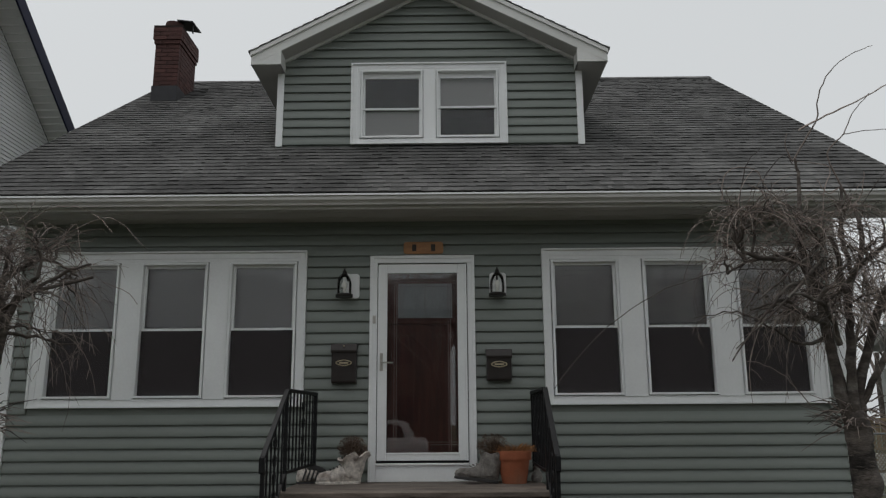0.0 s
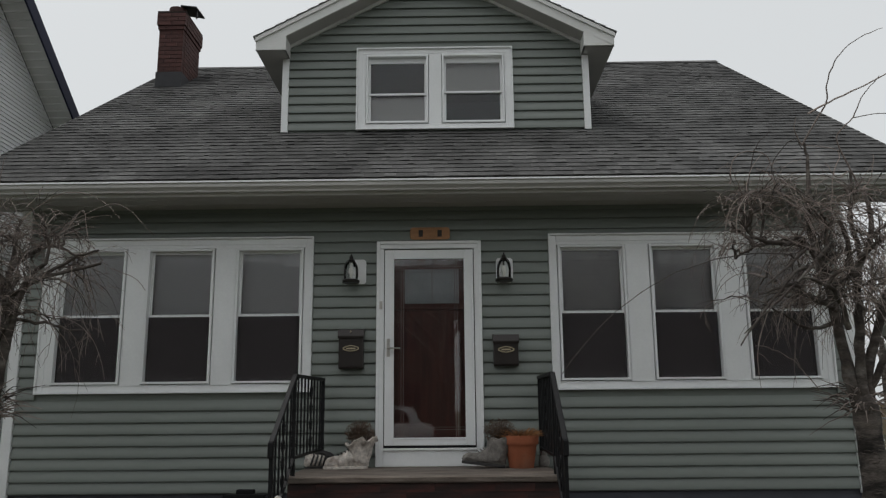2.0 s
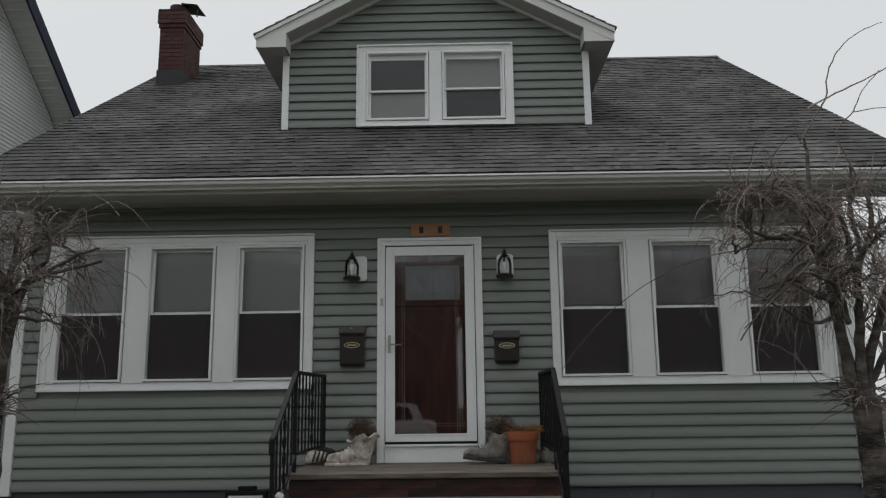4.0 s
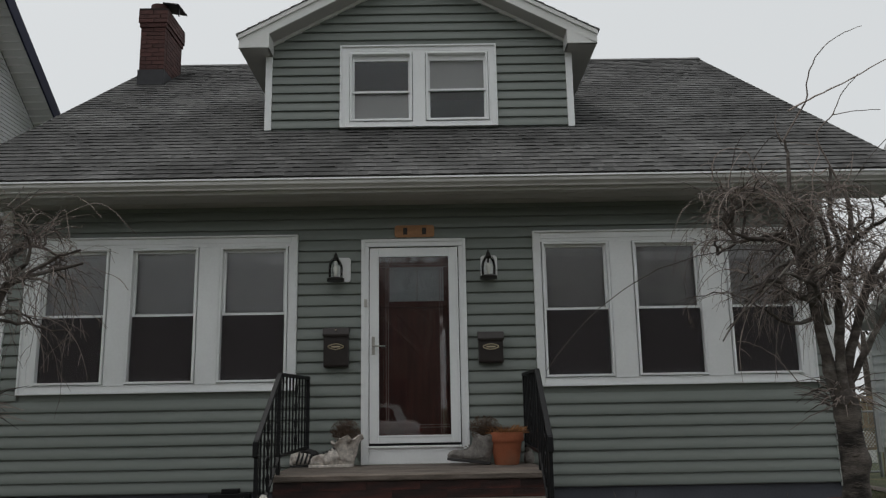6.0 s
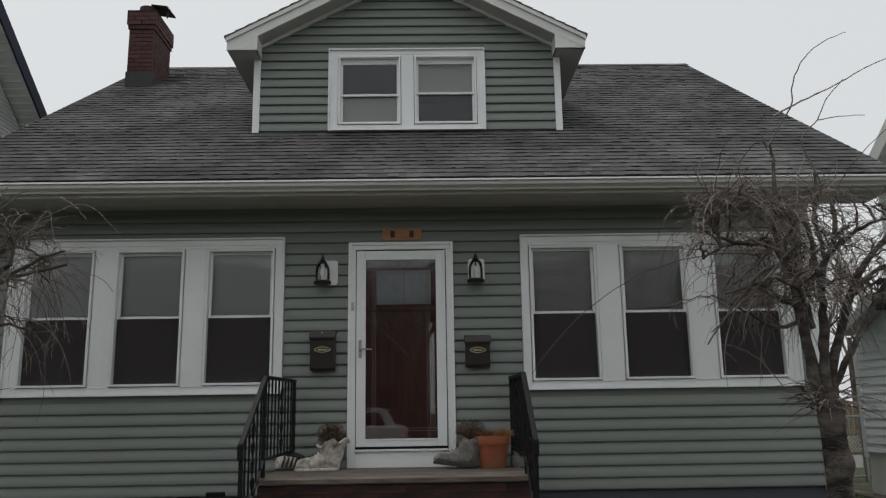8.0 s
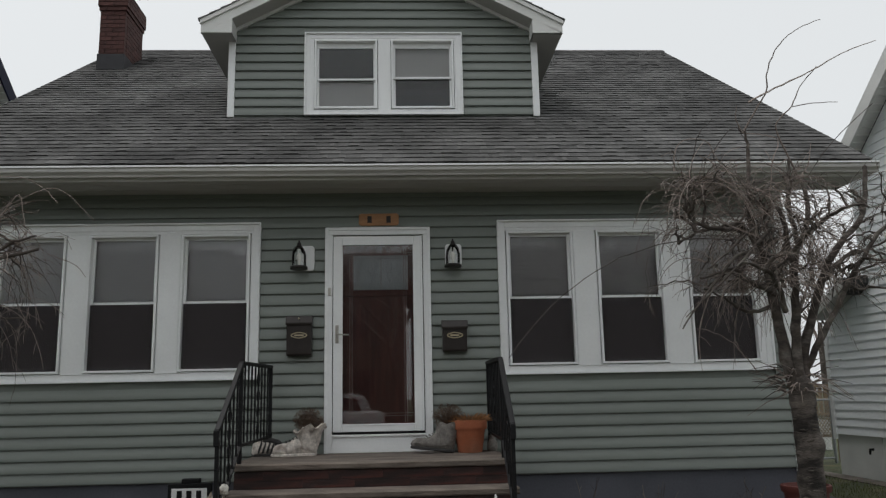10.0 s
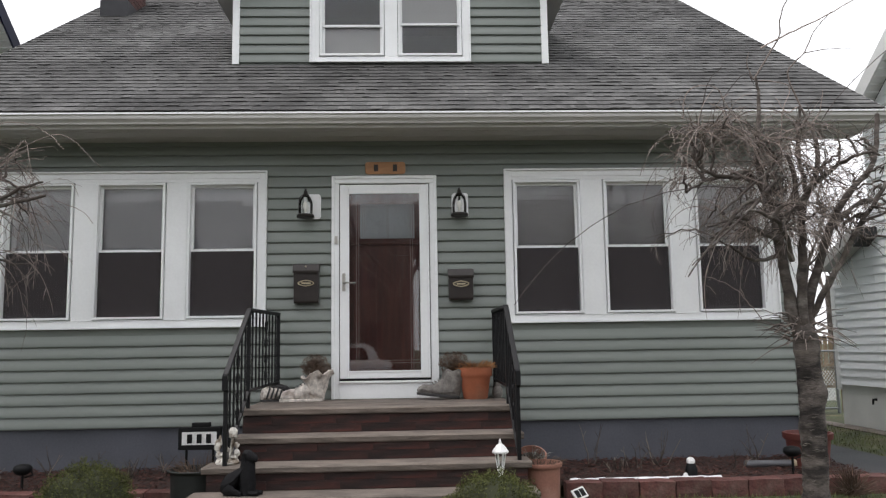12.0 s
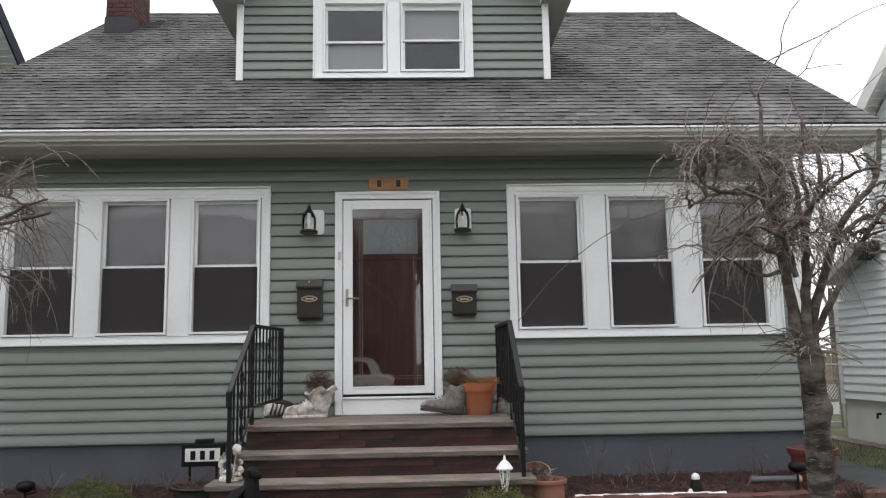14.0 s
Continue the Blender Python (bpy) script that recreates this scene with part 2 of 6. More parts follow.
UNIT_C = {-1: (1.637, 2.556, 3.472), 1: (1.667, 2.606, 3.56)}        # middles of the three sashes of each set
UNIT_W, UNIT_Z0, UNIT_Z1 = 0.352, 1.562, 2.952
units = [(s * c - UNIT_W, s * c + UNIT_W, UNIT_Z0, UNIT_Z1) for s in (-1, 1) for c in UNIT_C[s]]
door_hole = (-0.475, 0.475, PORCH_Z, 2.93)
wall_front = part("wall_front", wall_with_holes(WALL_L, WALL_R, 0.502, 3.45, 0.0, 0.14, units + [door_hole]), SIDING)
tagged(wall_front, "front wall clad in sage green vinyl siding", "wall", kind="structure")
for side_name, sx in (("wall_west", WALL_L), ("wall_east", WALL_R)):
    s = 1 if sx < 0 else -1
    g = Geo().prism([(0.14, 0.45), (10, 0.45), (10, roof_z(0) - 0.1), (RIDGE_Y, RIDGE_Z - 0.12), (0.14, roof_z(0) - 0.1)], sx, sx + s * 0.14, "x")
    tagged(part(side_name, g, SIDING), "side wall clad in sage green vinyl siding", "wall", kind="structure")
tagged(part("wall_back", box(WALL_L, WALL_R, 10, 10.14, 0.45, 3.8), SIDING), "back wall in sage green siding", "wall", kind="structure")
for fx0, fx1, fy0, fy1, fz in ((WALL_L + .03, WALL_R - .03, .02, .25, .5), (WALL_L + .03, WALL_L + .25, .25, 10.1, .45), (WALL_R - .25, WALL_R - .03, .25, 10.1, .45)):
    tagged(part("wall_foundation", box(fx0, fx1, fy0, fy1, -.05, fz), FOUNDATION), "slate grey painted foundation wall", "foundation", kind="structure")
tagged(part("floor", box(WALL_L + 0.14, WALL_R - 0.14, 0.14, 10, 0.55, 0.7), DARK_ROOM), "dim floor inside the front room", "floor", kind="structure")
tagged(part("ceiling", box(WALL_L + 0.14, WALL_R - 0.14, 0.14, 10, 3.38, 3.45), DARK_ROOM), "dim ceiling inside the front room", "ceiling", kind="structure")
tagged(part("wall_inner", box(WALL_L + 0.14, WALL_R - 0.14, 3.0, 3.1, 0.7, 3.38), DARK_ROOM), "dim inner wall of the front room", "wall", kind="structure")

# ---- windows ----
def sash_window(host, cx, y, hw, z0, z1, zm, upper, lower, screen=True, head=0.0):
    """One double-hung unit: frame, two sashes with panes, what hangs behind, and a half screen."""
    fr = 0.03
    yo = y - 0.034
    gap = 0.007
    g = box(cx - hw + gap, cx - hw + fr, yo, y + 0.1, z0 + gap, z1 - gap).box(cx + hw - fr, cx + hw - gap, yo, y + 0.1, z0 + gap, z1 - gap)
    g.box(cx - hw + fr, cx + hw - fr, yo, y + 0.1, z1 - fr, z1 - gap).box(cx - hw + fr, cx + hw - fr, yo, y + 0.1, z0 + gap, z0 + fr)
    part("window_frame", g, TRIM, host, bevel=0.004)
    a, b = cx - hw + fr, cx + hw - fr
    for nm, c, d, yy in (("upper_sash", zm - 0.015, z1 - fr, y + 0.03), ("lower_sash", z0 + fr, zm + 0.02, y + 0.056)):
        s, low = 0.026, 0.036
        g = box(a, a + s, yy, yy + 0.025, c, d).box(b - s, b, yy, yy + 0.025, c, d)
        g.box(a + s, b - s, yy, yy + 0.025, d - s - (head if nm == "upper_sash" else 0), d).box(a + s, b - s, yy, yy + 0.025, c, c + (low if nm == "lower_sash" else s))
        sash = part(nm, g, TRIM, host, bevel=0.003)
        pane = part("pane", box(a + s - 0.004, b - s + 0.004, yy + 0.010, yy + 0.014, c + s - 0.004, d - s + 0.004), PANE, sash, "clear window glass")
        pane.visible_shadow = False
    if screen:
        sc = part("screen", box(a + 0.004, b - 0.004, y + 0.026, y + 0.028, z0 + fr, zm - 0.012), SCREEN, host, "dark insect half screen")
    for kind_, c, d in ((upper, zm, z1 - fr), (lower, z0 + fr, zm)):
        if kind_ in ("shade", "white_shade"):
            part("shade", box(a - 0.03, b + 0.03, y + 0.105, y + 0.108, c, d), SHADE if kind_ == "shade" else WHITE_SHADE, host, "drawn fabric shade; one stands in for sky reflection")
        elif kind_ == "blind":
            n = int((d - c) / 0.05)
            for i in range(n):
                z = c + 0.025 + i * 0.05
                part("slat", Geo().add([(a - .02, y + .104, z - .0275), (b + .02, y + .104, z - .0275), (b + .02, y + .118, z + .024), (a - .02, y + .118, z + .024)], [(0, 1, 2, 3)]), BLIND, host)


def casing(host, x0, x1, z0, z1, y, w, sill=True):
    g = box(x0, x0 + w, y, y + 0.035, z0, z1).box(x1 - w, x1, y, y + 0.035, z0, z1)
    g.box(x0 + w, x1 - w, y, y + 0.035, z1 - w, z1).box(x0 + w, x1 - w, y, y + 0.035, z0, z0 + w)
    part("casing", g, TRIM, host, bevel=0.004)
    e, bead = 0.018, 0.026
    g = box(x0 - e, x0, y - bead, y + 0.03, z0 - e, z1 + e).box(x1, x1 + e, y - bead, y + 0.03, z0 - e, z1 + e)
    g.box(x0, x1, y - bead, y + 0.03, z1, z1 + e).box(x0, x1, y - bead, y + 0.03, z0 - e, z0)
    part("trim_bead", g, TRIM, host, bevel=0.003)


for index, (s, (x0, x1)) in enumerate(((-1, WIN_L), (1, WIN_R))):
    host = thing(f"window_{index + 1}", label="triple white vinyl double-hung window in green siding", category="window", kind="structure")
    casing(host, x0 + .018, x1 - .018, WIN_Z0 + .018, WIN_Z1 - .018, -0.035, 0.06)
    ys, ye = -0.03, 0.0
    cs = sorted(s * c for c in UNIT_C[s])
    edges = [x0 + 0.078] + [v for c in cs for v in (c - UNIT_W, c + UNIT_W)] + [x1 - 0.078]
    for a, b in zip(edges[::2], edges[1::2]):
        part("mullion", box(a, b, ys, ye, UNIT_Z0, UNIT_Z1), TRIM, host, bevel=0.003)
    part("head_board", box(x0 + .078, x1 - .078, ys, ye, UNIT_Z1, WIN_Z1 - .078), TRIM, host)
    part("sill_board", box(x0 + .078, x1 - .078, ys - .01, ye, WIN_Z0 + .078, UNIT_Z0), TRIM, host)
    for c in cs:
        sash_window(host, c, -0.018, UNIT_W, UNIT_Z0, UNIT_Z1, 2.258, "blind" if s > 0 else "shade", "blind" if s > 0 and c < 2 else "", True)

# ---- corner boards, eave ----
for cx in (WALL_L, WALL_R - 0.1):
    tagged(part("trim", box(cx, cx + 0.1, -0.045, 0.0, 0.47, 3.369), TRIM, bevel=0.004), "white vinyl corner board", "trim", kind="structure")
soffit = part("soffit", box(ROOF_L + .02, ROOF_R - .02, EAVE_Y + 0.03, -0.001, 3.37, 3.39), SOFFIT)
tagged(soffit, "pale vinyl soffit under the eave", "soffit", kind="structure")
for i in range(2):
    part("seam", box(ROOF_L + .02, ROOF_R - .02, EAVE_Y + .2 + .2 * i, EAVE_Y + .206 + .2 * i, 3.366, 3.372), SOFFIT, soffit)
tagged(part("frieze", box(WALL_L + .1, WALL_R - .1, -0.03, 0.0, 3.33, 3.369), SIDING), "green trim strip under the soffit", "trim", kind="structure")
tagged(part("fascia", box(ROOF_L, ROOF_R, EAVE_Y + 0.005, EAVE_Y + 0.03, 3.352, 3.52), GUTTER_WHITE), "white fascia board behind the gutter", "fascia", kind="structure")
gutter = thing("gutter", label="white aluminium gutter along the eave", category="gutter", kind="structure")
prof = [(0.0, 0.0), (-0.062, 0.0), (-0.066, 0.018), (-0.082, 0.036), (-0.098, 0.048), (-0.1, 0.06), (-0.1, 0.097), (-0.113, 0.097), (-0.113, 0.112), (-0.096, 0.112), (-0.094, 0.06), (-0.078, 0.042), (-0.06, 0.02), (-0.056, 0.006), (-0.006, 0.006), (-0.006, 0.11), (0, 0.11)]
part("channel", Geo().prism([(EAVE_Y + a, 3.376 + .86 * b) for a, b in prof], ROOF_L - .03, ROOF_R + .03, "x"), GUTTER_OLD, gutter)
# whiter strip on the lip: the highlight along its edge is put in as colour
part("lip", box(ROOF_L - .03, ROOF_R + .03, EAVE_Y - .117, EAVE_Y - .1135, 3.457, 3.474), TRIM, gutter, "gutter lip strip, whiter for its highlight")
for cx in (ROOF_L - .032, ROOF_R + .03):
    part("end_cap", Geo().prism([(EAVE_Y + a, 3.376 + .86 * b) for a, b in prof[:9] + [(0, .11)]], cx, cx + .004, "x"), GUTTER_WHITE, gutter)

# ---- roof deck ----
TH = 0.1
roof = part("roof", Geo().prism([(EAVE_Y, EAVE_Z - .012), (RIDGE_Y, RIDGE_Z - .012), (2 * RIDGE_Y - EAVE_Y, EAVE_Z - .012), (2 * RIDGE_Y - EAVE_Y, EAVE_Z - TH), (RIDGE_Y, RIDGE_Z - TH - .02), (EAVE_Y, EAVE_Z - TH)], ROOF_L, ROOF_R, "x"), DECK)
tagged(roof, "weathered grey asphalt shingle gable roof", "roof", kind="structure")
for cx in (ROOF_L - .022, ROOF_R):
    g = Geo().prism([(EAVE_Y, EAVE_Z - .0), (RIDGE_Y, RIDGE_Z), (2 * RIDGE_Y - EAVE_Y, EAVE_Z), (2 * RIDGE_Y - EAVE_Y, EAVE_Z - .17), (RIDGE_Y, RIDGE_Z - .19), (EAVE_Y, EAVE_Z - .17)], cx, cx + .022, "x")
    part("rake_board", g, GUTTER_WHITE, roof)

# ---- dormer ----
DY, DX0, DX1 = 0.93, -1.785, 1.908
DC = 0.06
D_APEX, D_SLOPE, D_FRONT, D_TAIL = 6.75, 0.524, 0.64, 2.113
D_BACK = EAVE_Y + (D_APEX - EAVE_Z) / SLOPE


def dormer_z(x):
    return D_APEX - abs(x - DC) * D_SLOPE


DW = (-0.889, 0.993, 4.556, 5.597)
d_units = (-0.397, 0.514)
dormer = thing("dormer", label="gabled dormer with green siding and white trim", category="dormer", kind="structure")
holes = [(c - 0.38, c + 0.38, 4.63, 5.512) for c in d_units]
g = wall_with_holes(DX0 + .02, DX1 - .02, 4.45, 5.56, DY, DY + 0.12, holes)
g.prism([(DX0 + .02, 5.56), (DX1 - .02, 5.56), (DX1 - .02, dormer_z(DX1) - .12), (DC, D_APEX - .12), (DX0 + .02, dormer_z(DX0) - .12)], DY, DY + .12, "y")
part("wall", g, SIDING, dormer)
for cx in (DX0 + .02, DX1 - .14):
    z1 = dormer_z(DX0) - .1
    yb = EAVE_Y + (z1 - EAVE_Z) / SLOPE
    part("side_wall", Geo().prism([(DY + .12, roof_z(DY + .12) - .05), (DY + .12, z1), (yb, z1)], cx, cx + .12, "x"), SIDING, dormer)
for s in (-1, 1):
    # roof slab, rake board, eave soffit and boxed return of one side
    xe = DC + s * D_TAIL
    ze = dormer_z(xe)
    def strip(dz0, dz1, y0, y1, x_in=DC, x_out=xe):
        return Geo().prism([(x_in, dormer_z(x_in) + dz0), (x_out, dormer_z(x_out) + dz0), (x_out, dormer_z(x_out) + dz1), (x_in, dormer_z(x_in) + dz1)], y0, y1, "y")
    part("roof_deck", strip(-.06, -.004, D_FRONT + .02, D_BACK + .1), DECK, dormer)
    part("rake_board", strip(-.175, -.012, D_FRONT, D_FRONT + .02, DC, xe), GUTTER_WHITE, dormer)
    part("rake_crown", strip(-.06, -.008, D_FRONT - .022, D_FRONT, DC, xe + s * .01), GUTTER_WHITE, dormer)
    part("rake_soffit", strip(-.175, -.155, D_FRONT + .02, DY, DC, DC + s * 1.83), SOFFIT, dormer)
    part("rake_frieze", strip(-.215, -.176, DY - .05, DY, DC, DC + s * 1.82), GUTTER_WHITE, dormer)
    xi = DC + s * 1.757
    a, b = min(xe, xi), max(xe, xi)
    ang = [(a, ze - .165), (b, ze - .165), (b, dormer_z(b) - .176), (a, dormer_z(a) - .176)]
    part("eave_return", Geo().prism(ang, D_FRONT, D_FRONT + .02, "y"), GUTTER_WHITE, dormer)
    part("return_side", box(min(xi, xi + s * .02), max(xi, xi + s * .02), D_FRONT + .02, DY, ze - .165, dormer_z(xi) - .18), GUTTER_WHITE, dormer)
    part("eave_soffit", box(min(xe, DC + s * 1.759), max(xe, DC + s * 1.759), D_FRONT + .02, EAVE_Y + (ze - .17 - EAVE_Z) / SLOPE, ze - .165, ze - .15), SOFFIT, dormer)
    part("eave_fascia", box(min(xe, xe - s * .02), max(xe, xe - s * .02), D_FRONT + .02, EAVE_Y + (ze - EAVE_Z) / SLOPE, ze - .15, ze - .012), GUTTER_WHITE, dormer)
    cx = DX0 if s < 0 else DX1 - .08
    part("corner_board", box(cx, cx + .08, DY - .035, DY, 4.54, ze - .165), TRIM, dormer, bevel=.004)
window_dormer = thing("window_3", label="pair of white double-hung windows in the dormer", category="window", kind="structure")
casing(window_dormer, DW[0] + .018, DW[1] - .018, DW[2] + .018, DW[3] - .018, DY - .035, 0.055)
ed = [DW[0] + .073, *[v for c in d_units for v in (c - .38, c + .38)], DW[1] - .073]
for a, b in zip(ed[::2], ed[1::2]):
    if b > a:
        part("mullion", box(a, b, DY - .03, DY, 4.63, 5.512), TRIM, window_dormer)
part("head_board", box(DW[0] + .073, DW[1] - .073, DY - .03, DY, 5.512, DW[3] - .073), TRIM, window_dormer)
sash_window(window_dormer, d_units[0], DY - .018, .38, 4.63, 5.512, 5.024, "", "white_shade", False, .04)
# the pale upper sheet of this unit stands in for reflected sky
sash_window(window_dormer, d_units[1], DY - .018, .38, 4.63, 5.512, 5.044, "white_shade", "", False, .04)
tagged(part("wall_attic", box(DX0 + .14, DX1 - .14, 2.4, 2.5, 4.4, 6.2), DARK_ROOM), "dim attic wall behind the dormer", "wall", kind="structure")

# ---- storm door ----
ETCH = material("etched_glass_line", (.2, .15, .14), .4, bump=0)
door = thing("door_1", label="white full-view storm door over a red wooden door", category="door", kind="structure")
g = box(-DOOR_X, -.46, -.04, 0, PORCH_Z, 2.925).box(.46, DOOR_X, -.04, 0, PORCH_Z, 2.925).box(-DOOR_X, DOOR_X, -.04, 0, 2.925, DOOR_Z1)
part("casing", g, TRIM, door, bevel=.005)
g = box(-DOOR_X - .012, -DOOR_X + .02, -.055, -.04, PORCH_Z, DOOR_Z1 + .012).box(DOOR_X - .02, DOOR_X + .012, -.055, -.04, PORCH_Z, DOOR_Z1 + .012).box(-DOOR_X + .02, DOOR_X - .02, -.055, -.04, DOOR_Z1 - .02, DOOR_Z1 + .012)
part("brick_mould", g, TRIM, door, bevel=.004)
part("threshold", box(-.46, .46, -.05, .14, PORCH_Z, .925), TRIM, door, bevel=.006)
part("sill_nose", box(-.46, .46, -.07, -.05, .905, .925), TRIM, door, bevel=.004)
y0, y1 = -.045, -.012
g = box(-.452, -.362, y0, y1, .95, 2.91).box(.362, .452, y0, y1, .95, 2.91).box(-.362, .362, y0, y1, 2.82, 2.91).box(-.362, .362, y0, y1, .95, 1.02)
storm = part("storm_frame", g, TRIM, door, bevel=.006)
g = box(-.374, -.356, y0 - .006, y0, 1.008, 2.832).box(.356, .374, y0 - .006, y0, 1.008, 2.832).box(-.356, .356, y0 - .006, y0, 2.814, 2.832).box(-.356, .356, y0 - .006, y0, 1.008, 1.026)
part("glazing_bead", g, TRIM, storm, bevel=.003)
pane = part("pane", box(-.362, .362, -.03, -.026, 1.02, 2.82), STORM_PANE, storm, "clear storm door glass")
pane.visible_shadow = False
for lx in (-.285, -.262, .262, .285):
    part("etched_line", box(lx - .002, lx + .002, -.034, -.0305, 1.03, 2.81), ETCH, storm)
for lz in (1.1, 1.125, 2.71, 2.735):
    part("etched_line", box(-.355, .355, -.0335, -.0305, lz - .002, lz + .002), ETCH, storm)
part("sweep", box(-.452, .452, y0, y1, .928, .948), IRON, storm, "black rubber door sweep")
part("hinge_rail", box(.43, .452, y0 - .02, y0, .95, 2.91), TRIM, storm, bevel=.004)
g = box(-.428, -.395, y0 - .012, y0, 1.82, 2.0)
handle = part("handle", g, NICKEL, storm, "brushed nickel lever handle", bevel=.008)
part("lever", Geo().tube([(-.412, y0 - .01, 1.905), (-.412, y0 - .055, 1.905), (-.38, y0 - .06, 1.903), (-.29, y0 - .055, 1.9)], [.009, .009, .009, .007], 8), NICKEL, handle, smooth=True)
part("latch_plate", box(-.505, -.475, -.058, -.04, 2.3, 2.38), NICKEL, door, "small steel doorbell plate", bevel=.004)
# the wooden door behind
dy = .06
leaf = part("door_leaf", box(-.455, .455, dy, dy + .045, .93, 2.92), DOOR_RED, door, "red mahogany panelled door")
for a, b, c, d in ((-.33, -.09, 1.2, 2.2), (.09, .33, 1.2, 2.2)):
    g = box(a, a + .012, dy - .008, dy, c, d).box(b - .012, b, dy - .008, dy, c, d).box(a, b, dy - .008, dy, d - .012, d).box(a, b, dy - .008, dy, c, c + .012)
    part("panel_mould", g, DOOR_RED, leaf)
# pale base colour also carries the bright reflection on the frosted lite
LITE = material("frosted_lite_with_reflection", (0.6, 0.66, 0.69), 0.25, var=0.12, scale=8, fine=60, bump=0.3)
CAME = material("zinc_came", (0.5, 0.5, 0.5), 0.4, metal=.6, bump=0)
lite = part("lite", box(-.255, .305, dy - .006, dy - .002, 2.365, 2.725), LITE, leaf, "frosted leaded glass lite")
g = Geo()
for a in (-.255, -.232, -.21, .02, .033, .26, .282, .3):
    g.box(a, a + .006, dy - .012, dy - .006, 2.365, 2.725)
for a in (2.365, 2.69, 2.719):
    g.box(-.255, .305, dy - .0125, dy - .006, a, a + .006)
part("came", g, CAME, lite)
part("shelf_ledge", box(-.44, .44, dy - .025, dy, 2.30, 2.325), DOOR_RED, leaf, bevel=.003)

# ---- porch and steps ----
steps = thing("porch_steps", label="brick porch steps with weathered flagstone treads", category="steps", kind="structure")
TREADS = [(PORCH_Z, -1.17, -1.2, 1.15), (.545, -1.45, -1.2, 1.18), (.352, -1.73, -1.36, 1.2), (.165, -2.01, -1.42, 1.22)]
for i, (z, yf, xa, xb) in enumerate(TREADS):
    back = -0.002 if i == 0 else TREADS[i - 1][1] + .03
    g = Geo()
    n = 24
    top = [(xa + (xb - xa) * k / n) for k in range(n + 1)]
    g.box(xa, xb, yf + .012, back, z - .055, z)
    part("tread", g, SLAB, steps, bevel=.008)
    g = Geo()
    for k in range(n):
        w = [noise.noise((top[k + j] * 5, i * 3.1, q)) * .006 for j in (0, 1) for q in (0, 5)]
        g.add([(top[k], yf + .012, z), (top[k + 1], yf + .012, z), (top[k + 1], yf + w[2], z - .012), (top[k], yf + w[0], z - .012),
               (top[k + 1], yf + .004 + w[3], z - .045), (top[k], yf + .004 + w[1], z - .045), (top[k + 1], yf + .012, z - .055), (top[k], yf + .012, z - .055)],
              [(0, 1, 2, 3), (3, 2, 4, 5), (5, 4, 6, 7)])
    part("nosing", g, SLAB, steps)
    low = TREADS[i + 1][0] if i < 3 else -.05
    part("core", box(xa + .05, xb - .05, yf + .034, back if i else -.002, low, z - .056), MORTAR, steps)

# ---- neighbours ----
def neighbour(name, label, wall_x, face, y0, y1, z_eave, ridge_y, slope, over, siding, fascia, base_z, mat_base, lap=.125, tail=.35):
    """A gabled house seen from its side wall. face: +1 where that wall looks to +x."""
    h = thing(name, label=label, category="house")
    depth = -face * 7.0
    top = z_eave + (y1 - ridge_y) * slope
    xs = sorted((wall_x, wall_x + depth))
    part("wall", Geo().prism([(y0, base_z), (y1, base_z), (y1, z_eave), (ridge_y, top), (y0, top - (ridge_y - y0) * slope)], *xs, "x"), siding, h)
    part("foundation", Geo().box(xs[0] + .02, xs[1] - .02, y0 + .02, y1 - .02, -.15, base_z), mat_base, h)
    # lapped boards on the side wall
    z, i = base_z, 0
    while z < top - .1:
        zt = z + lap
        lim = lambda zz: y1 if zz < z_eave else y1 - (zz - z_eave) / slope
        lo = lambda zz: y0 if zz < top - (ridge_y - y0) * slope else y0 + (zz - (top - (ridge_y - y0) * slope)) / slope
        a, b = max(lo(zt), y0), lim(zt)
        if b - a > .2:
            part("clapboard", Geo().add([(wall_x, a, z), (wall_x + face * .02, a, z), (wall_x + face * .003, a, zt), (wall_x, b, z), (wall_x + face * .02, b, z), (wall_x + face * .003, b, zt)],
                           [(0, 1, 2), (3, 5, 4), (0, 3, 4, 1), (1, 4, 5, 2), (2, 5, 3, 0)]), siding, h)
        z = zt
    # roof planes with the overhang, soffit and fascia
    xo = wall_x + face * over
    xr = sorted((xo - face * .031, wall_x + depth - face * .3))
    for yy, s in ((y1, 1), (y0, -1)):
        e = yy + s * tail
        ze = top - abs(e - ridge_y) * slope
        part("roof", Geo().prism([(ridge_y, top + .05), (e, ze + .05), (e, ze + .14), (ridge_y, top + .14)], *xr, "x"), SHINGLE, h)
        xs2 = sorted((wall_x, xo - face * .03))
        part("rake_soffit", Geo().prism([(ridge_y, top + .02), (e, ze + .02), (e, ze + .049), (ridge_y, top + .049)], *xs2, "x"), WHITE_WALL, h)
        for k in range(1, int(abs(e - ridge_y) / .11)):
            ys = ridge_y + s * k * .11
            zs = top - abs(ys - ridge_y) * slope
            part("soffit_seam", Geo().prism([(ys - .01, zs + .004), (ys + .01, zs + .004), (ys + .01, zs + .03), (ys - .01, zs + .03)], *xs2, "x"), WHITE_WALL, h)
        xs2 = sorted((xo, xo - face * .03))
        part("fascia", Geo().prism([(ridge_y, top - .13), (e, ze - .13), (e, ze + .13), (ridge_y, top + .13)], xs2[0] + .001, xs2[1] + .001, "x"), fascia, h)
    return h


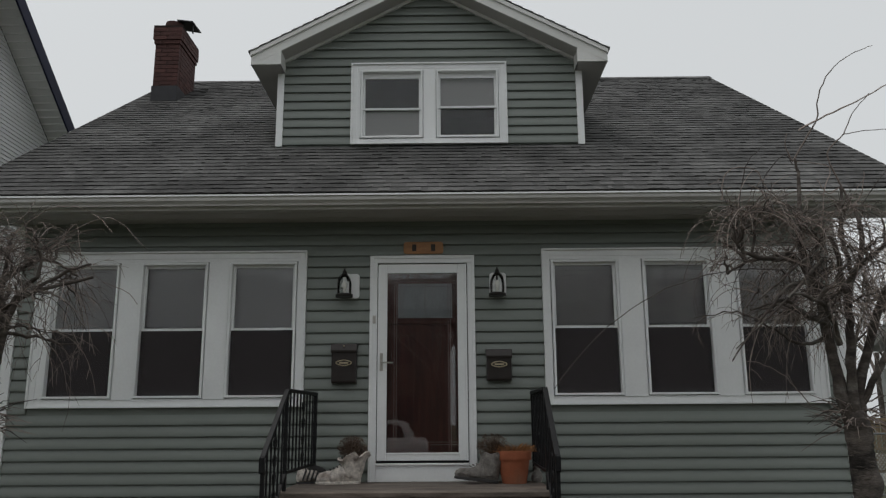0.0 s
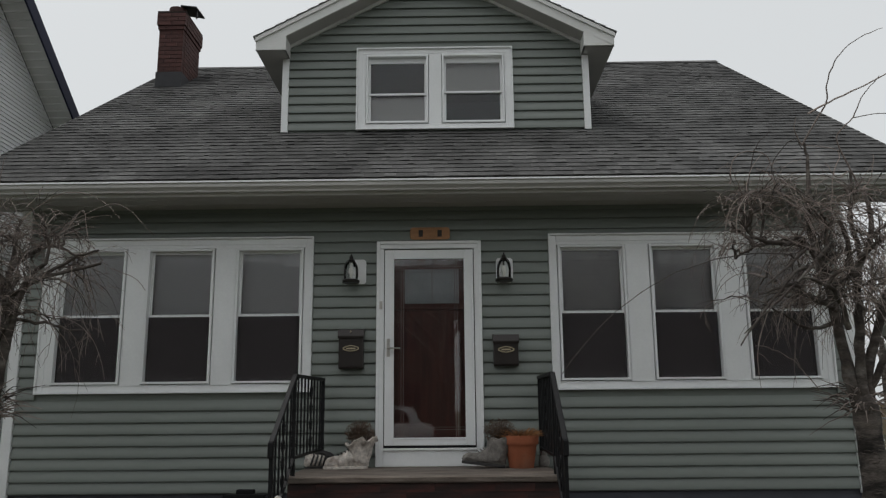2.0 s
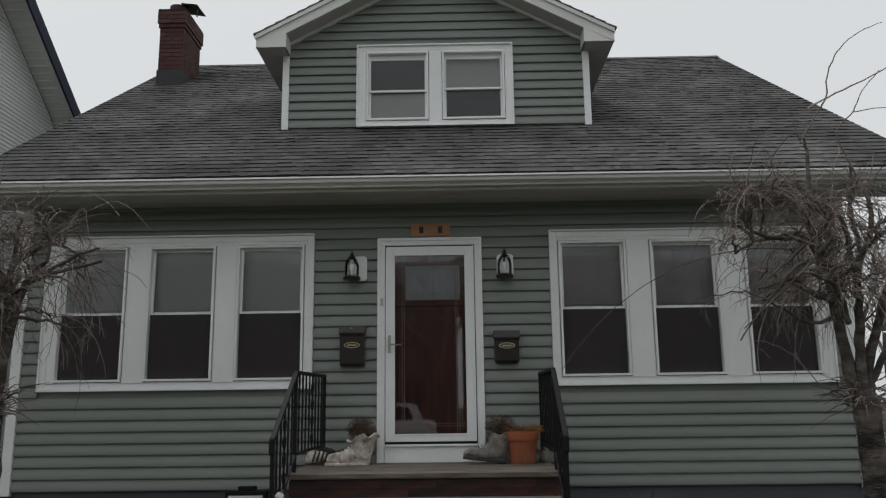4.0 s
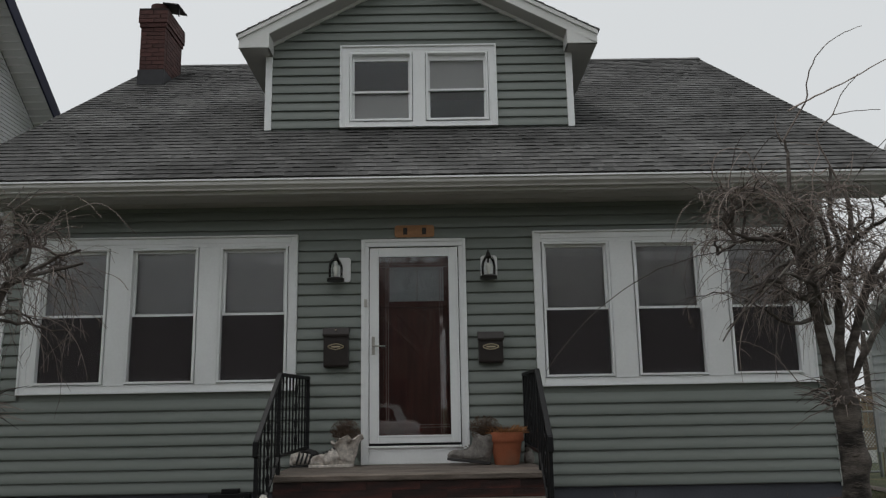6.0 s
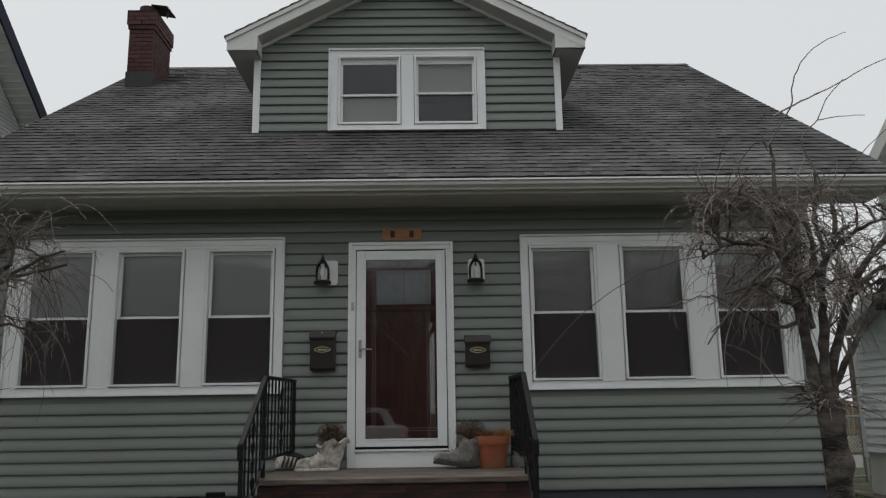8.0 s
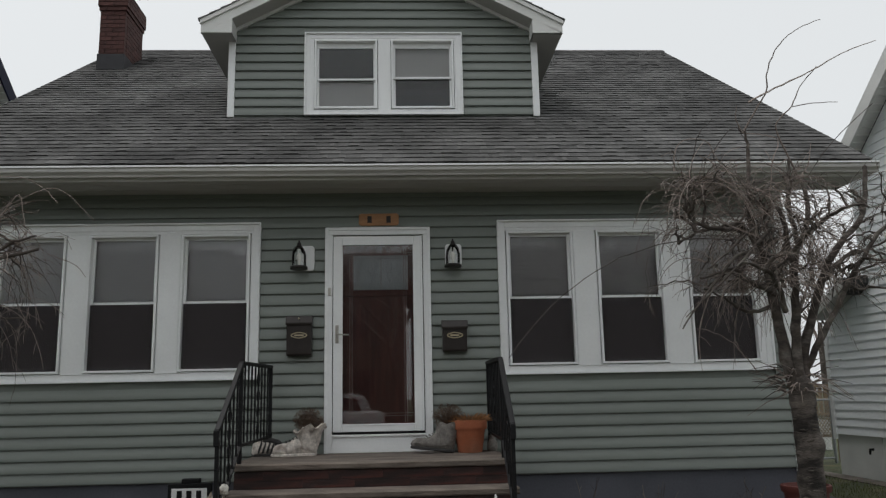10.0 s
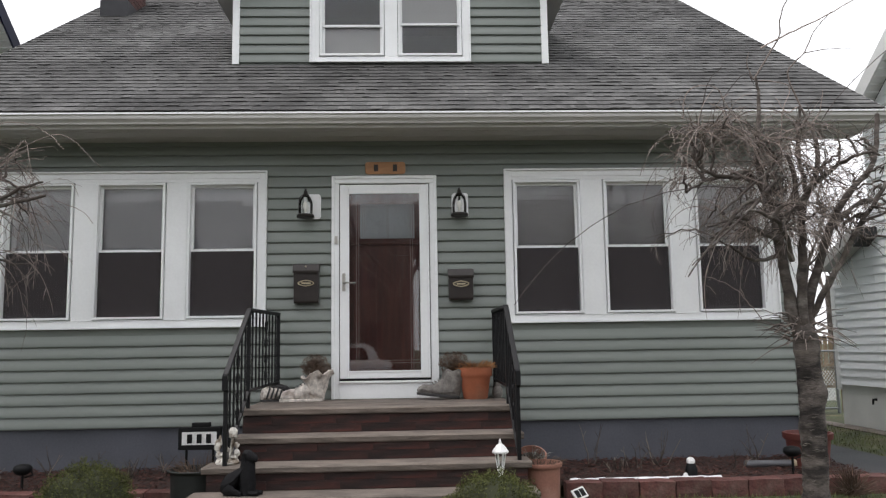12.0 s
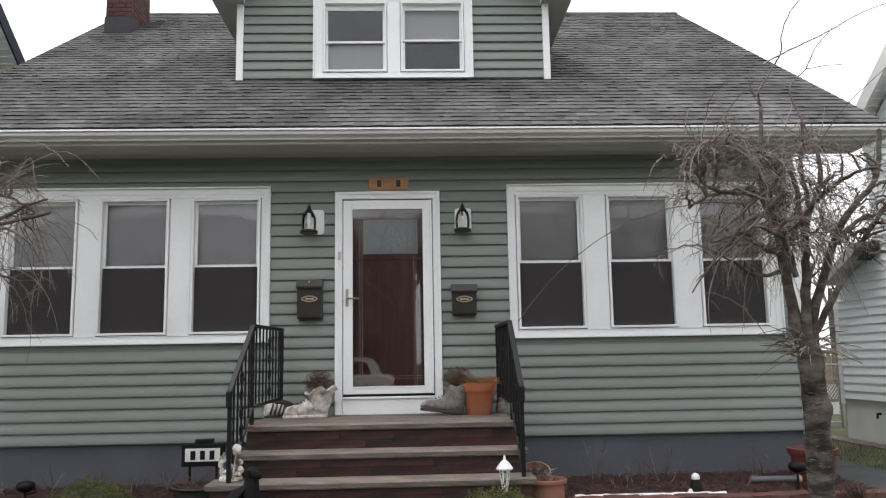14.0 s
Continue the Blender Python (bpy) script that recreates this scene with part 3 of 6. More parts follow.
west_house = neighbour("house", "pale grey sided house with navy fascia and tall gable", -6.37, 1, -1.6, 4.6, 5.79, 1.5, .702, .47, GREY_SIDING, NAVY, .6, FOUNDATION, .064)
east_house = neighbour("house", "white sided house with grey rake and masonry base", 7.0, -1, -1.5, 3.25, 4.44, 0.9, .7, .3, WHITE_SIDING, GUTTER_WHITE, .58, WHITE_WALL, tail=.06)
for y_a, y_b, z_a, z_b in ((1.55, 2.5, 6.36, 7.2), (2.5, 3.55, 2.1, 3.2)):
    win = part("window", box(-6.38, -6.32, y_a, y_b, z_a, z_b), TRIM, west_house, bevel=.01)
    part("glazing", box(-6.32, -6.31, y_a + .09, y_b - .09, z_a + .09, z_b - .09), material("dark_window_glass", (.02, .022, .025), .1, bump=0), win)
    part("sill", box(-6.32, -6.26, y_a - .05, y_b + .05, z_a - .05, z_a), TRIM, win)

# ---- the rear of the east house, fence, distance ----
ext = thing("house_extension", label="low white rear wing with shed roof", category="house")
part("wall", Geo().prism([(3.252, .58), (4.45, .58), (4.45, 2.28), (3.252, 2.8)], 7.0, 11, "x"), WHITE_SIDING, ext)
part("foundation", box(7.02, 10.9, 3.252, 4.43, -.15, .579), WHITE_WALL, ext)
z = .58
while z < 2.72:
    b = 4.45 if z < 2.16 else 4.45 - (z - 2.16) / .46
    part("clapboard", Geo().add([(7.0, 3.252, z), (6.98, 3.252, z), (6.997, 3.252, z + .125), (7.0, b, z), (6.98, b, z), (6.997, b, z + .125)], [(0, 1, 2), (3, 5, 4), (0, 3, 4, 1), (1, 4, 5, 2), (2, 5, 3, 0)]), WHITE_SIDING, ext)
    z += .125
part("roof", Geo().prism([(3.3, 2.82), (4.24, 2.4), (4.24, 2.46), (3.3, 2.88)], 6.73, 11, "x"), SHINGLE, ext)
part("soffit", Geo().prism([(3.3, 2.72), (4.22, 2.335), (4.22, 2.355), (3.3, 2.74)], 6.73, 6.975, "x"), GUTTER_OLD, ext)
part("fascia", Geo().prism([(3.3, 2.72), (4.24, 2.33), (4.24, 2.46), (3.3, 2.88)], 6.7, 6.73, "x"), GUTTER_OLD, ext, "grey weathered rake board")
# added dark prism: the shade under the rake overhang, given as shape and colour
part("eave_return", Geo().prism([(3.06, 2.76), (3.296, 2.62), (3.296, 2.86), (3.06, 2.88)], 6.74, 6.975, "x"), DECK, ext, "dark prism for the shade below the rake")
part("corner_board", box(6.97, 6.998, 4.37, 4.47, .5, 2.25), TRIM, ext)
part("spigot", Geo().tube([(6.98, 3.42, .40), (6.93, 3.42, .40), (6.92, 3.42, .33)], [.02, .02, .015], 8), IRON, east_house, "dark outdoor tap")

FENCE = material("weathered_tan_fence", (0.27, 0.2, 0.13), 0.85, var=0.3, scale=5, bump=0.3, piece=.2)
fence = thing("wooden_fence", label="weathered tan wooden fence with lattice top", category="fence")
for i in range(18):
    x = 6.4 + i * .1
    part("picket", box(x, x + .075, 6.6, 6.62, .82, 1.34), FENCE, fence)
for i in range(30):
    x = 6.4 + i * .06
    part("lattice_slat", Geo().prism([(x, .44), (x + .02, .44), (x + .3, .8), (x + .28, .8)], 6.6, 6.606, "y"), FENCE, fence)
    part("lattice_slat", Geo().prism([(x + .28, .44), (x + .3, .44), (x + .02, .8), (x, .8)], 6.607, 6.613, "y"), FENCE, fence)
for z in (.4, .79, 1.3):
    part("rail", box(6.35, 8.25, 6.57, 6.599, z, z + .05), FENCE, fence)
for x in (6.3, 8.2):
    part("post", box(x, x + .09, 6.57, 6.66, -.04, 1.5), FENCE, fence)
STEEL = material("galvanised_steel", (0.3, 0.31, 0.32), 0.45, metal=.7, bump=.05)
gate = thing("chain_link_gate", label="galvanised chain-link gate beside the white house", category="gate")
for x in (7.05, 7.95):
    part("post", Geo().tube([(x, 6.3, -.04), (x, 6.3, 1.15)], .028, 8), STEEL, gate)
for z in (.05, 1.08):
    part("rail", Geo().tube([(7.05, 6.3, z), (7.95, 6.3, z)], .018, 8), STEEL, gate)
g = Geo()
for i in range(-14, 15):
    for s in (-1, 1):
        a = 7.08 + i * .065
        p = [(a + s * 0 + (0 if s > 0 else .9), 6.3, .06), (a + (0.9 if s > 0 else 0), 6.3, 1.06)]
        q = [v for v in p]
        t0 = [max(0, min(1, (7.07 - q[0][0]) / (q[1][0] - q[0][0]))), max(0, min(1, (7.93 - q[0][0]) / (q[1][0] - q[0][0])))]
        t0.sort()
        if t0[1] - t0[0] > .02:
            e = [tuple(q[0][k] + (q[1][k] - q[0][k]) * t for k in range(3)) for t in t0]
            g.tube(e, .003, 4)
part("wire_mesh", g, STEEL, gate)
tagged(part("shed_wall", box(6.3, 9.6, 9.5, 12, -.04, .6), WHITE_WALL), "low white masonry wall behind the fence", "wall", kind="structure")

# ---- weeping cherry trees ----
def smooth_path(pts, n=5):
    """A rounded line through points."""
    p = [Vector(q) for q in pts]
    p = [p[0] * 2 - p[1]] + p + [p[-1] * 2 - p[-2]]
    out = []
    for i in range(1, len(p) - 2):
        for k in range(n):
            t = k / n
            out.append(0.5 * ((2 * p[i]) + (p[i + 1] - p[i - 1]) * t + (2 * p[i - 1] - 5 * p[i] + 4 * p[i + 1] - p[i + 2]) * t * t + (3 * p[i] - p[i - 1] - 3 * p[i + 1] + p[i + 2]) * t ** 3))
    return out + [p[-2]]


def taper(path, r0, r1, rng, rough=.0):
    n = len(path) - 1
    return [(r0 + (r1 - r0) * (i / n) ** .8) * (1 + rough * rng.uniform(-1, 1)) for i in range(n + 1)]


def bend(p, c, q, n=14):
    """A line from p to q that bends towards c."""
    p, c, q = Vector(p), Vector(c), Vector(q)
    return [p * (1 - t) ** 2 + c * 2 * t * (1 - t) + q * t * t for t in (k / n for k in range(n + 1))]


# main limbs rise from the graft: bend, tip, thickness; side limbs also have a start
MAIN_LIMB = [((-.3, -.15, 1.0), (-.78, -.35, 1.08), .05), ((-.06, .06, .8), (-.2, .12, 1.42), .055), ((.0, .3, .9), (.1, .7, 1.15), .04),
             ((.1, -.2, .75), (.69, -.3, 1.22), .043), ((.25, .1, .6), (.55, .28, 1.6), .042)]
SIDE_LIMB = [((-.16, -.12, .55), (-.4, -.45, .95), (-.75, -.62, .84)), ((.33, .2, .85), (.6, .35, 1.2), (.98, .42, 1.08)),
             ((-.14, .1, 1.1), (-.5, .35, 1.45), (-.8, .45, 1.2)), ((-.1, .05, .95), (.12, -.4, 1.4), (.2, -.65, 1.25))]
# long young shoots, in the plane of the crown: start, bend, tip, thickness
SHOOTS = [((-.55, 1.1), (-1.15, 1.5), (-.8, 1.85), .005), ((-.75, 1.08), (-1.75, 1.15), (-2.3, .24), .005), ((-.5, .1), (-.7, .4), (-.95, .42), .004)]
WEST_SHOOTS = [((-.2, 1.45), (-.7, 1.85), (-1.05, 1.5), .004), ((-.3, 1.2), (-.6, 1.5), (-.9, 1.5), .0035), ((-.2, .9), (-.75, 1.05), (-.95, .55), .0035), ((0, 1.4), (-.05, 1.7), (-.12, 1.9), .01)]


# the limbs of the eastern tree: rounded lines in the crown, thickness at both ends
EAST_LIMBS = [([(-.03, 0, -.1), (-.09, 0, .21), (-.15, .02, .8), (-.2, .04, 1.12), (-.26, .05, 1.38), (-.21, .06, 1.85), (-.22, .06, 2.05)], .054, .0085),
              ([(0, 0, -.1), (-.02, -.03, .21), (0, -.05, .6), (.03, -.05, .95), (.19, -.02, 1.33), (.21, .06, 1.66)], .05, .014),
              ([(.04, 0, -.1), (.07, .03, .25), (.3, .08, .83), (.5, .1, 1.12), (.71, .1, 1.37), (.78, .1, 1.77)], .046, .017),
              ([(.05, .02, .1), (.28, -.1, .56), (.5, -.18, .96), (.68, -.25, 1.2), (.95, -.3, 1.25)], .03, .01),
              ([(0, .04, -.05), (-.02, .3, .8), (.05, .65, 1.2)], .036, .012),
              ([(-.17, .02, 1.0), (-.37, -.04, 1.25), (-.52, -.1, 1.2), (-.76, -.16, 1.24), (-.88, -.2, 1.36)], .03, .009),
              ([(-.12, .0, .7), (-.4, -.15, .79), (-.53, -.2, .88), (-.83, -.3, .79)], .022, .008),
              ([(.02, -.05, .9), (-.09, -.1, 1.36), (-.33, -.2, 1.2), (-.76, -.32, .86)], .024, .007),
              ([(.08, -.04, 1.1), (.06, .02, 1.4), (.09, .05, 1.61), (.12, .06, 1.82)], .02, .01),
              ([(-.2, .04, 1.05), (-.45, -.15, 1.0), (-.75, -.3, .72), (-1.02, -.4, .42)], .02, .005),
              ([(-.15, -.05, 1.2), (-.5, -.25, .9), (-.8, -.35, .66), (-.98, -.4, .5)], .016, .004),
              ([(-.14, .03, .62), (-.4, -.1, .56), (-.62, -.2, .66), (-.8, -.3, .72)], .018, .006)]
# young shoots above them
EAST_SHOOTS = [([(-.22, 2.05), (-.06, 2.3), (.01, 2.42), (.03, 2.57), (.09, 2.72), (.19, 2.86), (.35, 2.98), (.54, 3.06)], .0085), ([(-.22, 2.05), (-.27, 2.17), (-.25, 2.29)], .008),
               ([(.21, 1.66), (.13, 1.88), (.06, 2.11), (.21, 2.28), (.32, 2.48), (.46, 2.63)], .010), ([(-.15, 2.32), (.15, 2.47), (.44, 2.61), (.74, 2.77), (1.0, 2.87)], .009),
               ([(.21, 2.28), (.4, 2.31), (.61, 2.32)], .0045), ([(-.82, 1.73), (-.79, 1.92), (-.69, 2.0), (-.53, 1.98), (-.48, 1.87)], .006),
               ([(-.7, 1.6), (-.66, 1.83), (-.59, 2.04), (-.47, 2.17)], .006), ([(-.05, 1.5), (.0, 1.8), (.06, 2.0), (-.22, 2.05)], .005),
               ([(-.4, 1.6), (-.48, 1.87), (-.3, 2.1), (-.22, 2.02)], .005), ([(.21, 1.66), (.3, 1.78), (.34, 1.96)], .007), ([(.3, 1.7), (.55, 2.0), (.9, 2.3)], .004),
               ([(-.26, 1.5), (-.42, 1.62), (-.5, 1.8), (-.6, 1.86)], .009), ([(.12, 1.82), (.03, 1.78), (-.05, 1.9)], .006)]
WEST_LIMBS = [([(.05, 0, .1), (.15, -.1, .71), (.18, -.1, .86), (.31, -.1, .96), (.52, -.1, 1.03), (.82, -.1, 1.1)], .03, .011),
              ([(.31, -.1, .96), (.59, -.1, 1.14), (.8, -.1, 1.2)], .017, .008), ([(.42, -.1, .99), (.53, -.1, .97), (.66, -.1, .88), (.81, -.1, .69)], .012, .003)]
WEST_YOUNG = [([(.2, 1.2), (.33, 1.33), (.48, 1.49), (.83, 1.62), (1.14, 1.36)], .0055), ([(.43, 1.42), (.55, 1.57), (.61, 1.32)], .006),
              ([(.6, 1.13), (.66, .95), (.72, .8)], .004), ([(.5, 1.03), (.6, .85), (.62, .72)], .004), ([(.8, 1.1), (1.0, 1.02), (1.1, .92)], .003)]


def weeping_tree(label, at, seed, mirror=1, turn=0, fork=1.36, extra=SHOOTS, twigs=760, spread=1.0, limbs=(), shoots=(), boughs=80, room=(-.9, .9, .6, .75, 1.55)):
    rng = random.Random(seed)
    tree = thing("weeping_cherry_tree", at, label, "tree", "weeping cherries before the house", turn=turn)
    # the trunk leans a little, with swellings and old wounds
    n, rings = 26, 60
    v, f = [], []
    for i in range(rings + 1):
        z = -.06 + (fork + .14) * i / rings
        cx, cy = .012 * math.sin(z * 2.6), .008 * math.cos(z * 3.1)
        r = .094 + .03 * max(0, .12 - z) / .12 - .006 * min(z, 1) + (.008 if fork - .16 < z < fork - .02 else 0)
        if z > fork:
            r *= max(.35, 1 - (z - fork) * 5)
        for k in range(n):
            a = 2 * math.pi * k / n
            knot = .03 * math.exp(-((z - .86) / .09) ** 2) * max(0, math.cos(a + .1 * mirror)) + .014 * math.exp(-((z - .6) / .06) ** 2) * max(0, math.cos(a - 2.9))
            q = r + knot + .006 * noise.noise((math.cos(a) * 1.5, math.sin(a) * 1.5, z * 9 + seed)) + .0035 * noise.noise((math.cos(a) * 4, math.sin(a) * 4, z * 38))
            v.append((cx + q * math.cos(a), cy + q * math.sin(a), z))
    for i in range(rings):
        f += [(i * n + k, i * n + (k + 1) % n, (i + 1) * n + (k + 1) % n, (i + 1) * n + k) for k in range(n)]
    f.append(tuple(range(rings * n, rings * n + n)))
    part("trunk", Geo().add(v, f), TRUNK_BARK, tree, "ringed grey trunk with knots and dark scars", smooth=True)
    g = Geo()
    for k in range(170):
        z, a, span = rng.uniform(.0, fork - .08), rng.uniform(0, 6.28), rng.uniform(.2, .8)
        r = .094 - .006 * min(z, 1) + .002
        g.tube([(.012 * math.sin(z * 2.6) + r * math.cos(a + span * s), .008 * math.cos(z * 3.1) + r * math.sin(a + span * s), z + rng.uniform(-.004, .004)) for s in (-.5, -.25, 0, .25, .5)], [.001, .0045, .006, .004, .001], 5)
    tagged(part("bark_band", g, BARK, tree, "dark cracked bark bands"), kind="stuff")
    tips = []
    def place(p):
        """Crown measures to the tree's own; higher limbs stand a little further out."""
        x, y, z = p
        return (mirror * spread * (x + .08 * max(z, 0)), spread * y, fork + z)

    lines = [((.04 * c[0] / abs(c[0] or 1), 0, -.08), c, e, r, .013) for c, e, r in MAIN_LIMB] + [(p, c, e, .025, .008) for p, c, e in SIDE_LIMB]
    for pts, r0, r1 in limbs:
        q = smooth_path([(x, y, fork + z) for x, y, z in pts])
        q = [v + Vector((rng.uniform(-1, 1), rng.uniform(-1, 1), rng.uniform(-1, 1))) * .008 for v in q]
        part("limb", Geo().tube(q, taper(q, r0, r1, rng, .1), 9), BARK, tree, smooth=True)
        tips += [(v, (q[min(i + 1, len(q) - 1)] - q[i - 1]).normalized()) for i, v in enumerate(q) if i and v.z > fork + .68 and (mirror > 0 or v.x < .45)]
    if len(limbs) > 5:
        lines = lines[-4:]
    for p, c, e, r0, r1 in lines:
        q = bend(place(p), place(c), place(e))
        q = [v + Vector((rng.uniform(-1, 1), rng.uniform(-1, 1), rng.uniform(-1, 1))) * .012 for v in q]
        part("limb", Geo().tube(q, taper(q, r0, r1, rng, .08), 9), BARK, tree, smooth=True)
        tips += [(v, (q[min(i + 1, len(q) - 1)] - q[i - 1]).normalized()) for i, v in enumerate(q) if i and v.z > fork + .62]
    g = Geo()
    for p, c, e, r in extra:
        q = bend(*[(mirror * (x + .13 * max(z, 0)), .1 if z > 1.3 else -.35, fork + z * (1.07 if z > 1.8 else 1)) for x, z in (p, c, e)], 18)
        q = [v + Vector((rng.uniform(-1, 1), 0, rng.uniform(-1, 1))) * .006 for v in q]
        g.tube(q, taper(q, r, .0022, rng, .1), 5)
    for pts, r in shoots:
        q = smooth_path([(x, .1, fork + z) for x, z in pts])
        q = [v + Vector((rng.uniform(-1, 1), 0, rng.uniform(-1, 1))) * .004 for v in q]
        g.tube(q, taper(q, r, .003, rng, .1), 5)
    # crooked branches from the limbs to all parts of the crown
    starts, wood = [], Geo()
    x_lo, x_hi, y_half, z_lo, z_hi = room
    for i in range(boughs):
        end = Vector((rng.uniform(x_lo, x_hi), rng.uniform(-y_half, y_half), fork + rng.uniform(z_lo, z_hi)))
        v = min((t[0] for t in tips), key=lambda p: (p - end).length + .6 * max(0, p.z - end.z) + rng.uniform(0, .25))
        mid = (v + end) * .5 + Vector((rng.uniform(-.1, .1), rng.uniform(-.1, .1), rng.uniform(.02, .2)))
        q = bend(v, mid, end, 9)
        q = [q[0]] + [p + Vector((rng.uniform(-1, 1), rng.uniform(-1, 1), rng.uniform(-1, 1))) * .019 for p in q[1:]]
        wood.tube(q, taper(q, rng.uniform(.008, .016), .0045, rng, .2), 6)
        starts += [(q[k], (q[k] - q[k - 1]).normalized()) for k in range(2, 10)]
    tagged(part("branch_tangle", wood, BARK, tree, "dark crooked side branches"), kind="stuff")
    # short crooked twigs on them, then long whips that arch over and hang
    for i in range(twigs):
        v, d = rng.choice(starts)
        whip = i % 5 == 0
        if limbs == EAST_LIMBS and v.x > .12 and i % 5 < 3:
            continue          # the side towards the drive is thinner
        a = rng.uniform(0, 2 * math.pi)
        way = (Vector((math.cos(a), math.sin(a), rng.uniform(-.3, 1.0))) + d * .4).normalized()
        p, q = v.copy(), [v.copy()]
        droop, wild = (rng.uniform(.09, .2), .09) if whip else (rng.uniform(-.02, .12), .24)
        for k in range(rng.randint(9, 15) if whip else rng.randint(4, 9)):
            way = (way + Vector((rng.uniform(-wild, wild), rng.uniform(-wild, wild), -droop - .012 * k + rng.uniform(-wild, wild) * .6))).normalized()
            p = p + way * (rng.uniform(.045, .065) if whip else rng.uniform(.03, .06))
            q.append(p.copy())
            if rng.random() < .34:
                w2 = (way + Vector((rng.uniform(-.9, .9), rng.uniform(-.9, .9), rng.uniform(-.7, .4)))).normalized()
                L = rng.uniform(.04, .17)
                g.tube([p, p + w2 * L * .5, p + w2 * L + Vector((0, 0, -.03))], [.0024, .002, .0012], 3)
        g.tube(q, taper(q, rng.uniform(.0034, .0052) if whip else rng.uniform(.0022, .0036), .0015, rng), 4)
    # short sprouts round the graft
    for i in range(90):
        a, h = rng.uniform(0, 2 * math.pi), rng.uniform(-.06, .14)
        p = Vector((.11 * math.cos(a), .11 * math.sin(a), fork + h))
        w = Vector((math.cos(a), math.sin(a), rng.uniform(-.6, .5)))
        L = rng.uniform(.05, .32)
        g.tube([p, p + w * L * .5 + Vector((0, 0, .02)), p + w * L], [.006, .004, .002], 4)
    tagged(part("crown", g, TWIG, tree, "tangle of thin bare drooping twigs"), kind="stuff")
    return tree


weeping_tree("bare weeping cherry with a ringed trunk before white windows", (3.28, -2.05, 0), 4, fork=1.3, extra=SHOOTS, twigs=1150, boughs=86, room=(-.92, 1.0, .6, .66, 1.62), limbs=EAST_LIMBS, shoots=EAST_SHOOTS)
weeping_tree("bare weeping cherry with drooping twigs beside the green wall", (-3.28, -2.0, 0), 11, mirror=-1, fork=1.32, extra=WEST_SHOOTS, twigs=800, boughs=70, room=(-.9, .6, .5, .6, 1.5), spread=.66, limbs=WEST_LIMBS, shoots=WEST_YOUNG)

# ---- across the street: what the panes mirror ----
BROWN_SIDING = material("tan_siding", (.075, .065, .055), .7, var=.15, scale=1, bump=.1)
BRICK_WALL = material("brown_brick_front", (.055, .038, .032), .85, var=.25, scale=4, bump=.3)
DARK_GLASS = material("dark_far_glass", (.03, .035, .04), .1, bump=0)


# unseen houses, added dark and tall so the panes mirror less bright sky
def far_house(x, y, w, h, d, mat, label):
    t = thing("house", (x, y, -.05), label, "house", "houses across the street")
    part("wall", box(-w / 2, w / 2, -d, 0, 0, h), mat, t)
    part("roof", Geo().prism([(-d - .4, h - .1), (-d / 2, h + 2.2), (.4, h - .1), (.4, h + .05), (-d / 2, h + 2.36), (-d - .4, h + .05)], -w / 2 - .3, w / 2 + .3, "x"), SHINGLE, t)
    part("attic_wall", Geo().prism([(-d + .02, h), (-.02, h), (-d / 2, h + 2.18)], -w / 2 + .01, w / 2 - .01, "x"), mat, t)
    for wx, wz in ((-w * .28, 1.3), (w * .28, 1.3), (-w * .25, 4.0), (w * .25, 4.0)):
        if wz + 1.4 < h + .3:
            win = part("window", box(wx - .55, wx + .55, 0.002, .06, wz, wz + 1.4), BROWN_SIDING, t)
            part("glazing", box(wx - .46, wx + .46, .061, .07, wz + .09, wz + 1.31), DARK_GLASS, win)
    part("door", box(-.5, .5, .002, .06, .3, 2.4), NAVY, t)
    return t


far_house(-13.5, -29, 9.0, 6.8, 9, BRICK_WALL, "unseen brown brick house added to darken the mirrored view")
far_house(-4.2, -29.6, 9.0, 6.6, 9, BROWN_SIDING, "unseen tan sided house added to darken the mirrored view")
far_house(5.0, -29.5, 8.8, 6.8, 9, BRICK_WALL, "unseen brown brick house added to darken the mirrored view")
far_house(14.0, -30, 8.8, 6.6, 9, BROWN_SIDING, "unseen tan sided house added to darken the mirrored view")


def bare_tree(at, height, seed):
    rng = random.Random(seed)
    t = thing("street_tree", at, "tall bare spreading street tree", "tree", "street trees")
    trunk, crown = Geo(), Geo()

    def grow(p, way, length, r, depth):
        q = [p.copy()]
        for k in range(5):
            way = (way + Vector((rng.uniform(-.16, .16), rng.uniform(-.16, .16), rng.uniform(-.02, .12)))).normalized()
            p = p + way * length / 5
            q.append(p.copy())
        (trunk if depth == 0 else crown).tube(q, taper(q, r, r * .55, rng), 8 if depth < 2 else 3)
        if depth < 4:
            for k in range(4 if depth < 3 else 5):
                a = rng.uniform(0, 2 * math.pi)
                w = (way * rng.uniform(.5, 1) + Vector((math.cos(a), math.sin(a), rng.uniform(0, .5))) * .75).normalized()
                grow(q[rng.randint(2, 5)], w, length * rng.uniform(.55, .75), r * .5, depth + 1)

    grow(Vector((0, 0, -.1)), Vector((0, 0, 1)), height * .42, .2, 0)
    part("trunk", trunk, BARK, t, smooth=True)
    part("crown", crown, TWIG, t, "bare spreading branches")
    return t


for k, (x, y, h) in enumerate(((-12, -22, 9.5), (-9, -21.5, 9), (-6.4, -22.5, 9.5), (-3.4, -21.5, 9), (.2, -22, 10), (3.0, -22.5, 9), (5.4, -21, 9), (8.4, -22.5, 9.5), (11.5, -22, 9))):
    bare_tree((x, y, -.05), h, 40 + k)

